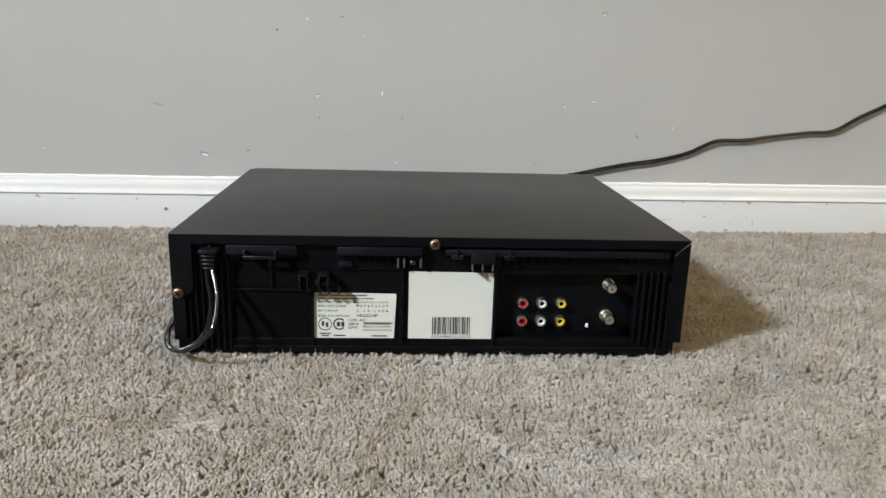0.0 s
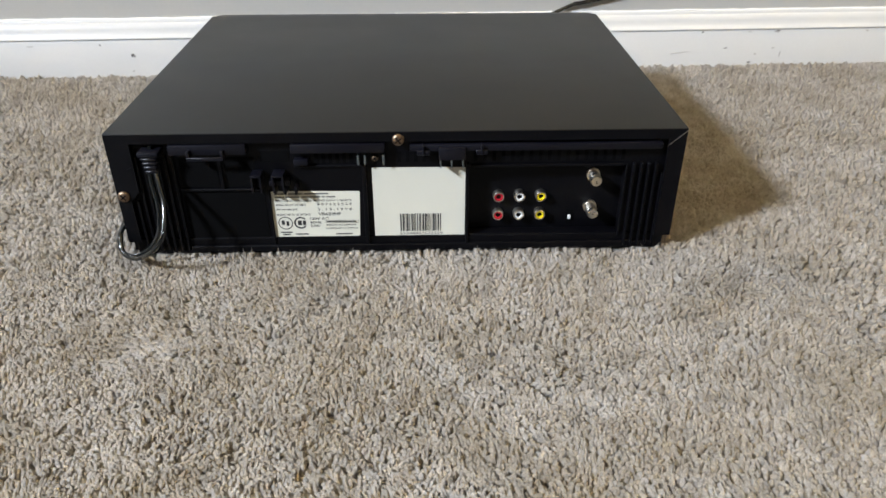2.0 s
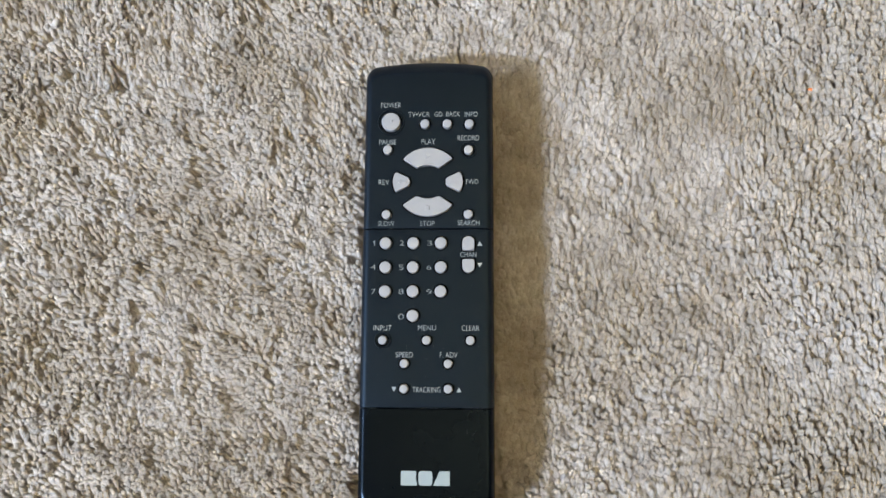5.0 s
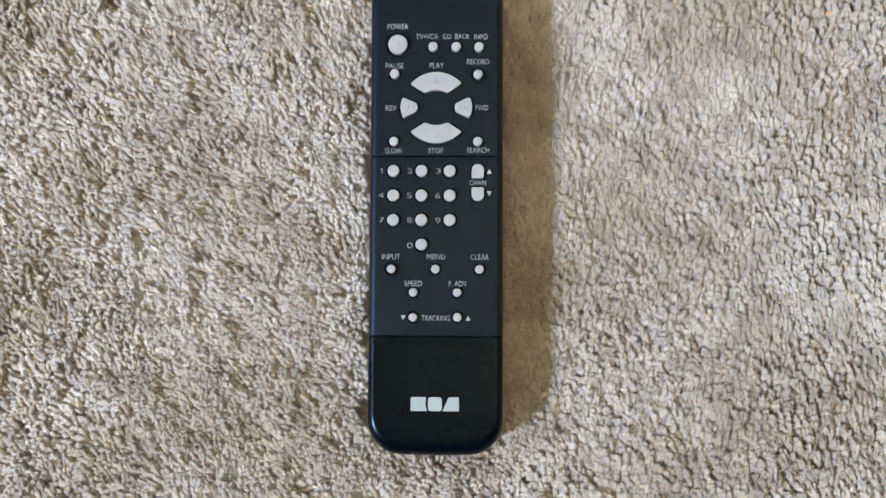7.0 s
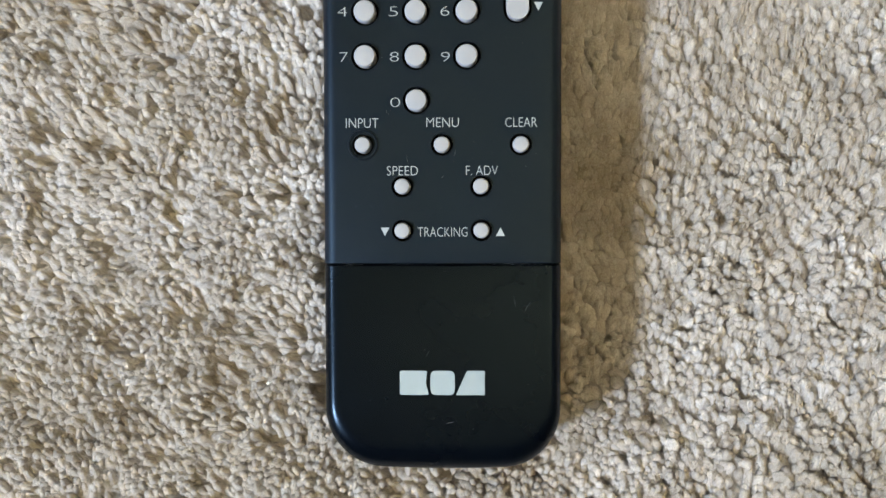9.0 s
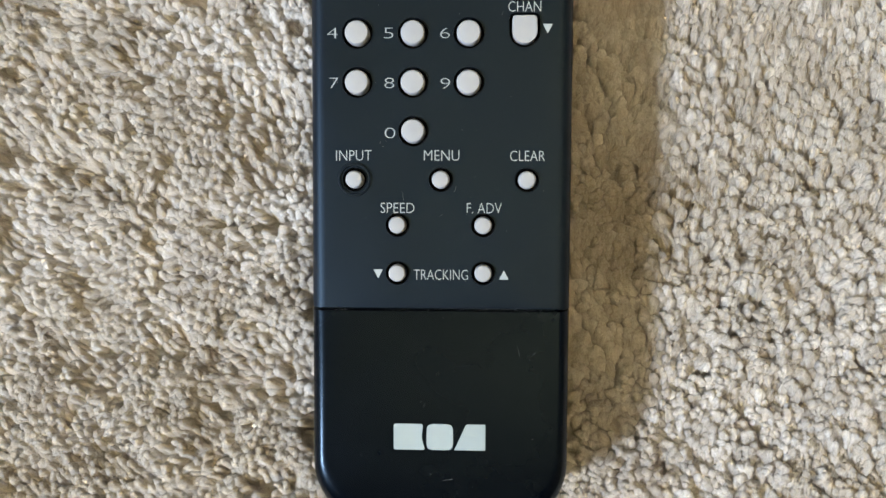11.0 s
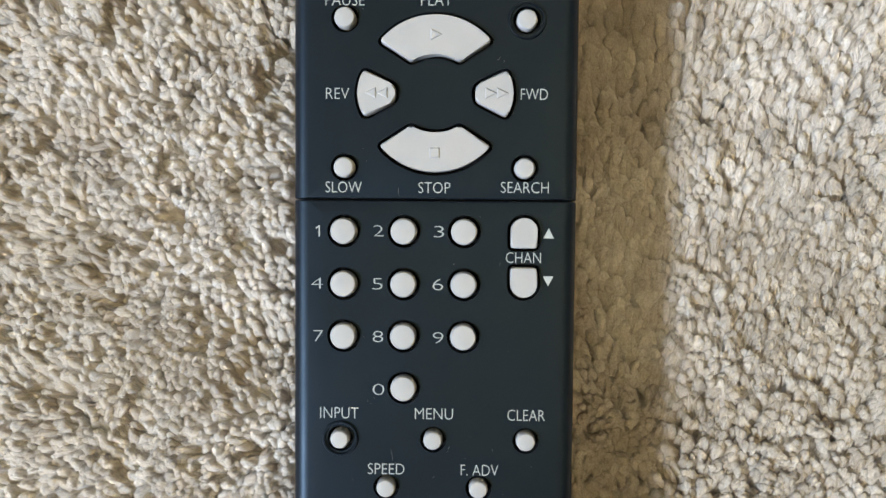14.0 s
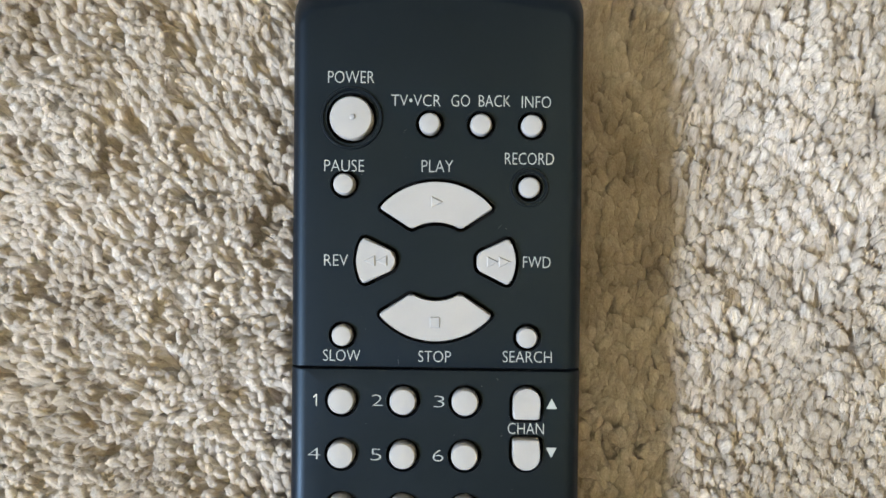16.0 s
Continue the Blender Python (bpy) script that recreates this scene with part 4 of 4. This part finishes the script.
for u, v, s in ((20.82, 25.8, 1), (20.83, 17.1, -1), (-12.4, -31.2, -1), (12.7, -31.3, 1)):
    part("printed_arrow", prism(bmesh.new(), ccw([((u - 0.95) * MM, (v - s * 0.9) * MM), ((u + 0.95) * MM, (v - s * 0.9) * MM), (u * MM, (v + s * 0.95) * MM)]), (TOP - 0.05) * MM, (TOP + 0.03) * MM), M_PRINT, remote)
# maker's mark, as plain blocks
MARK = [softened([(-9.29, -66.95), (-2.9, -66.95), (-3.6, -64.4), (-3.3, -61.6), (-9.29, -61.6)], 0.5), softened([(-2.6, -66.95), (2.75, -66.95), (2.75, -61.6), (-2.6, -61.6)], 1.3), softened([(3.0, -66.95), (9.29, -66.95), (9.29, -61.6), (5.4, -61.6)], 0.2)]
for pts in MARK:
    part("printed_block", prism(bmesh.new(), ccw([(x * MM, y * MM) for x, y in pts]), (TOP - 0.05) * MM, (TOP + 0.03) * MM), M_LOGO, remote, "silver printed block")
# fine scratches, and dust along the seam of the cover
rng = random.Random(21)
SCRATCHES = [(-7.5, -15.5, 2.2, 100), (2.9, -14.2, 1.4, 70), (15.8, -46.5, 2.2, 105), (18.6, -47.5, 2.0, 60), (-6.5, 33.0, 1.6, 95), (-12.0, -5.2, 0.8, 80), (0.2, -19.4, 0.6, 40), (-5.7, 74.0, 0.7, 60), (2.0, -73.0, 2.4, 10), (12.0, 20.1, 0.7, 70), (11.3, 57.2, 1.0, 50), (-3.2, -58.0, 1.3, 60)]
for u, v, ln, a in SCRATCHES:
    pts = [(Vector((u, v, TOP + 0.02)) + Vector((math.cos(radians(a)), math.sin(radians(a)), 0)) * ln * (k / 4 - 0.5) + Vector((rng.uniform(-0.08, 0.08), 0, 0))) * MM for k in range(5)]
    part("scratch", tube(bmesh.new(), pts, 0.020 * MM, 4), M_SCRATCH, remote)
bm = bmesh.new()
for k in range(90):
    u, v = rng.uniform(-22, 22), SEAM_LOW + rng.uniform(-0.2, 0.2)
    bmesh.ops.create_icosphere(bm, subdivisions=1, radius=rng.uniform(0.025, 0.07) * MM, matrix=pose(u * MM, v * MM, (TOP - 0.1) * MM))
for k in range(26):
    u, v = rng.uniform(-22, 22), SEAM_UP + rng.uniform(-0.3, 0.3)
    bmesh.ops.create_icosphere(bm, subdivisions=1, radius=rng.uniform(0.03, 0.07) * MM, matrix=pose(u * MM, v * MM, (TOP - 0.1) * MM))
for k in range(60):
    u, v = rng.uniform(-22, 22), rng.uniform(-78, 92)
    bmesh.ops.create_icosphere(bm, subdivisions=1, radius=rng.uniform(0.03, 0.08) * MM, matrix=pose(u * MM, v * MM, TOP * MM))
tagged(part("dust", bm, M_DUST, remote, "pale dust in the seams"), kind="stuff")

# ---- carpet pile: cut tufts of twisted yarn ----
def lattice(x, y, size, seed):
    """Smooth noise, about -1 to 1, with features of that size."""
    g = np.random.default_rng(seed).uniform(-1, 1, (256, 256))
    u, v = x / size, y / size
    i, j = np.floor(u).astype(int), np.floor(v).astype(int)
    a, b = u - i, v - j
    a, b = a * a * (3 - 2 * a), b * b * (3 - 2 * b)
    at = lambda p, q: g[p % 256, q % 256]
    return (at(i, j) * (1 - a) + at(i + 1, j) * a) * (1 - b) + (at(i, j + 1) * (1 - a) + at(i + 1, j + 1) * a) * b


def in_remote(x, y, grow):
    c, s = math.cos(radians(1.69)), math.sin(radians(1.69))
    u, v = (x - 0.0023) * c - (y + 0.36566) * s, (x - 0.0023) * s + (y + 0.36566) * c
    w, v0, v1, r = 0.0265 + grow, -0.0854 - grow, 0.1035 + grow, 0.012
    inside = (np.abs(u) < w) & (v > v0) & (v < v1)
    corner = (np.abs(u) > w - r) & (v < v0 + r) & ((np.abs(u) - w + r) ** 2 + (v - v0 - r) ** 2 > r * r)
    return inside & ~corner


def scatter(x0, x1, y0, y1, step, seed, keep):
    rng = np.random.default_rng(seed)
    gx, gy = np.meshgrid(np.arange(x0, x1, step), np.arange(y0, y1, step * 0.87))
    gx = gx + (np.arange(gx.shape[0]) % 2)[:, None] * step / 2
    x, y = gx.ravel() + rng.normal(0, step * 0.17, gx.size), gy.ravel() + rng.normal(0, step * 0.17, gx.size)
    ok = keep(x, y) & ~((np.abs(x) < 0.185) & (y > 0.005) & (y < 0.306)) & ~in_remote(x, y, -0.003) & (y < 0.4105 + 0.0312 * x)
    return x[ok], y[ok]


# combed patches: x, y, half width, half depth, lean in x, lean in y, loss of height
BRUSHED = [(0.238, -0.045, 0.036, 0.026, -0.10, -1.25, 0.14), (-0.200, -0.128, 0.030, 0.020, 0.10, 0.45, 0.0), (-0.150, -0.095, 0.060, 0.034, -0.35, -0.75, 0.06), (-0.265, -0.060, 0.024, 0.040, 0.10, 0.45, 0.0),
           (-0.180, -0.215, 0.060, 0.024, 0.10, 0.35, 0.0), (0.100, -0.130, 0.050, 0.026, 0.10, -0.35, 0.03), (0.050, -0.050, 0.090, 0.022, 0.10, 0.25, 0.0), (0.190, -0.150, 0.040, 0.060, -0.10, 0.20, 0.0),
           (0.330, 0.020, 0.050, 0.030, 0.10, 0.25, 0.0), (-0.330, 0.060, 0.060, 0.050, -0.15, -0.50, 0.05), (0.310, -0.100, 0.036, 0.026, 0.15, -0.70, 0.06), (-0.060, -0.050, 0.050, 0.020, -0.25, -0.45, 0.04)]


def clumping(x, y):
    """How the pile bunches: the way and strength of each tuft's pull towards its bunch, and the bunch's height."""
    f = lambda a, b: lattice(a, b, 0.0082, 5) + 0.5 * lattice(a, b, 0.0125, 8)
    d = 0.0006
    return (f(x + d, y) - f(x - d, y)) / (2 * d), (f(x, y + d) - f(x, y - d)) / (2 * d), f(x, y)


def pile(name, x, y, sides, steps, plies, seed, fibres, width, uneven, fat=1.0):
    """Leaning tufts of twisted yarn, each of one or two plies with a few loose fibres."""
    rng = np.random.default_rng(seed)
    n = len(x)
    side = np.tanh((x - 0.025) / 0.03)
    near = np.clip((-0.10 - y) / 0.12, 0, 1)
    loose = 0.45 + 0.05 * near - 0.5 * side * near
    calm = 0.30 + 0.70 * np.clip((-0.20 - y) / 0.08, 0, 1)
    lx = calm * (-0.28 + 0.08 * side) + 0.22 * loose * lattice(x, y, 0.0052, 4) + 0.20 * lattice(x, y, 0.13, 1) + 0.26 * lattice(x, y, 0.045, 2) + 0.30 * lattice(x, y, 0.012, 3) + rng.normal(0, 0.12 + 0.08 * (1 - near) + uneven, n)
    ly = calm * (0.60 + 0.20 * side) + 0.22 * loose * lattice(x, y, 0.0052, 14) + 0.20 * lattice(x, y, 0.13, 11) + 0.26 * lattice(x, y, 0.045, 12) + 0.30 * lattice(x, y, 0.012, 13) + rng.normal(0, 0.12 + 0.08 * (1 - near) + uneven, n)
    length = 0.0100 * (1 + uneven * (0.3 + 0.9 * loose) * rng.uniform(-1, 1, n)) * (1 + 0.03 * lattice(x, y, 0.05, 6))
    for px, py, wide, deep, ax, ay, short in BRUSHED:
        w = np.exp(-((x - px) / wide) ** 2 - ((y - py) / deep) ** 2)
        lx, ly, length = lx + 1.2 * ax * w, ly + 1.2 * ay * w, length * (1 - short * w)
    gx, gy, height = clumping(x, y)
    length *= 1 + (0.030 + 0.060 * loose) * height
    lx, ly = lx + (0.0006 + 0.0009 * loose) * gx, ly + (0.0006 + 0.0009 * loose) * gy
    slope = np.sqrt(lx * lx + ly * ly)
    k = np.minimum(1, 1.2 / np.maximum(slope, 1e-6))
    lx, ly, slope = lx * k, ly * k, slope * k
    rise = length / np.sqrt(1 + slope * slope)
    lx, ly = lx * rise, ly * rise
    under = in_remote(x, y, 0.0015) | in_remote(x + lx, y + ly, 0.0008)
    rise = np.where(under, np.minimum(rise, 0.0064), rise)
    rad = fat * (0.00208 - 0.00030 * loose) * rng.uniform(0.82, 1.18, n)
    apart = 0.22 + 0.26 * loose
    phase, turn = rng.uniform(0, 6.283, n), rng.uniform(3.0, 5.5, n)
    bend = 1.7
    sink = 0.0012 * (1 - near)

    def spine(t):
        c = np.stack([x + lx * t ** bend, y + ly * t ** bend, -0.0068 - sink + rise * t], 1)
        d = np.stack([lx * bend * t ** (bend - 1), ly * bend * t ** (bend - 1), rise], 1)
        d /= np.linalg.norm(d, axis=1)[:, None]
        e1 = np.cross(d, np.array([0.31, 0.95, 0.05]))
        e1 /= np.linalg.norm(e1, axis=1)[:, None]
        return c, e1, np.cross(d, e1), d

    rings, uvs, tris = [], [], []
    m = len(steps)
    for p in range(plies):
        start = len(rings)
        for i, t in enumerate(steps):
            c, e1, e2, d = spine(t)
            if plies > 1:
                a = phase + turn * t + math.pi * p
                off = (rad * apart * (1.0 + 0.25 * (i == m - 1)))[:, None]
                c = c + off * (e1 * np.cos(a)[:, None] + e2 * np.sin(a)[:, None])
            swell = (0.80 if plies > 1 else 1.0) * (0.92, 1.0, 1.0, 0.74)[i + 4 - m]
            for j in range(sides):
                a = 2 * math.pi * j / sides + 0.5 * p
                r = rad * swell * (1 + 0.14 * np.cos(2 * (a - phase - turn * t))) * rng.uniform(0.78, 1.22, n)
                rings.append(c + e1 * (r * math.cos(a))[:, None] + e2 * (r * math.sin(a))[:, None])
                uvs.append((j * 5.0 / sides + 2.2 * t + 9 * p, 1.6 * t))
        rings.append(c + d * (rad * rng.uniform(0.35, 0.65, n))[:, None])
        uvs.append((2.5 + 9 * p, 2.0))
        for k in range(m - 1):
            for j in range(sides):
                q = (j + 1) % sides
                a, b, c2, d2 = k * sides + j, k * sides + q, (k + 1) * sides + q, (k + 1) * sides + j
                tris += [(start + a, start + b, start + c2), (start + a, start + c2, start + d2)]
        for j in range(sides):
            tris.append((start + (m - 1) * sides + j, start + (m - 1) * sides + (j + 1) % sides, start + m * sides))
    for f in range(fibres):
        t0 = rng.uniform(0.45, 0.85)
        t1 = min(1.22, t0 + rng.uniform(0.25, 0.50))
        c0, e1, e2, d = spine(t0)
        c1, g1, g2, d = spine(t1)
        a0 = 6.283 * (f + rng.uniform(0, 1, n)) / fibres
        a1 = a0 + (t1 - t0) * turn * 0.55 + rng.normal(0, 0.3, n)
        r0 = rad * rng.uniform(0.85, 1.10, n)
        r1 = rad * rng.uniform(0.5, 1.95, n)
        half = width / r0
        v = len(rings)
        for a in (a0 - half, a0 + half):
            rings.append(c0 + e1 * (r0 * np.cos(a))[:, None] + e2 * (r0 * np.sin(a))[:, None])
        rings.append(c1 + g1 * (r1 * np.cos(a1))[:, None] + g2 * (r1 * np.sin(a1))[:, None])
        tris.append((v, v + 1, v + 2))
        u = 16.0 * f / fibres
        uvs += [(u, t0 * 1.6), (u + 0.4, t0 * 1.6), (u + 0.2, t1 * 1.6)]
    per = len(rings)
    co = np.stack(rings, 1).reshape(-1, 3)
    ti = (np.array(tris)[None] + (np.arange(n) * per)[:, None, None]).reshape(-1)
    nt = len(ti) // 3
    me = bpy.data.meshes.new(name)
    me.vertices.add(len(co))
    me.vertices.foreach_set("co", co.astype(np.float32).ravel())
    me.loops.add(len(ti))
    me.loops.foreach_set("vertex_index", ti.astype(np.int32))
    me.polygons.add(nt)
    me.polygons.foreach_set("loop_start", (np.arange(nt) * 3).astype(np.int32))
    me.update(calc_edges=True)
    layer = me.uv_layers.new(name="fibre")
    one = np.array(uvs, np.float32)[np.array(tris).ravel()]
    layer.data.foreach_set("uv", np.tile(one, (n, 1)).ravel())
    me.polygons.foreach_set("use_smooth", np.ones(nt, bool))
    me.materials.append(M_PILE)
    ob = new(name, me)
    return tagged(ob, "beige cut-pile carpet tufts with brushed patches", "carpet", kind="stuff")


NEAR = (-0.125, 0.135, -0.485, -0.235)
MIDDLE = (-0.26, 0.28, -0.52, -0.005)
within = lambda x, y, b: (x > b[0]) & (x < b[1]) & (y > b[2]) & (y < b[3])
x, y = scatter(*NEAR, 0.00195, 31, lambda x, y: within(x, y, NEAR))
pile("carpet_pile", x, y, 4, (0.38, 0.74, 0.95), 2, 41, 13, 0.00009, 0.05)
x, y = scatter(*MIDDLE, 0.00235, 32, lambda x, y: within(x, y, MIDDLE) & ~within(x, y, NEAR))
pile("carpet_pile", x, y, 3, (0.38, 0.72, 0.94), 2, 42, 3, 0.00018, 0.05, 1.22)
x, y = scatter(-0.70, 0.80, -0.24, 0.45, 0.0029, 33, lambda x, y: (np.abs(x - 0.04) < 0.42 + 0.55 * y) & ~within(x, y, MIDDLE))
pile("carpet_pile", x, y, 4, (0.40, 0.92), 1, 43, 2, 0.00034, 0.24, 1.12)
bm = bmesh.new()
bmesh.ops.create_icosphere(bm, subdivisions=2, radius=0.0011, matrix=pose(0.1684, -0.2744, 0.0004) @ Matrix.Diagonal((1.3, 0.8, 0.7, 1)))
for v in bm.verts:
    v.co += Vector((noise.noise(v.co * 2000), noise.noise(v.co * 2100), 0)) * 0.0004
tagged(part("lint_speck", bm, M_ORANGE), "tiny orange speck of lint caught in the carpet", "lint")
bm = boxed(-0.0009, 0.0009, -0.0006, 0.0006, -0.0003, 0.0003, 0.0002, 1)
bm.transform(pose(-0.0430, -0.4330, 0.0016, 15, -10, 35))
tagged(part("paper_crumb", bm, M_STICKER), "tiny white crumb of paper lying on the carpet", "crumb")
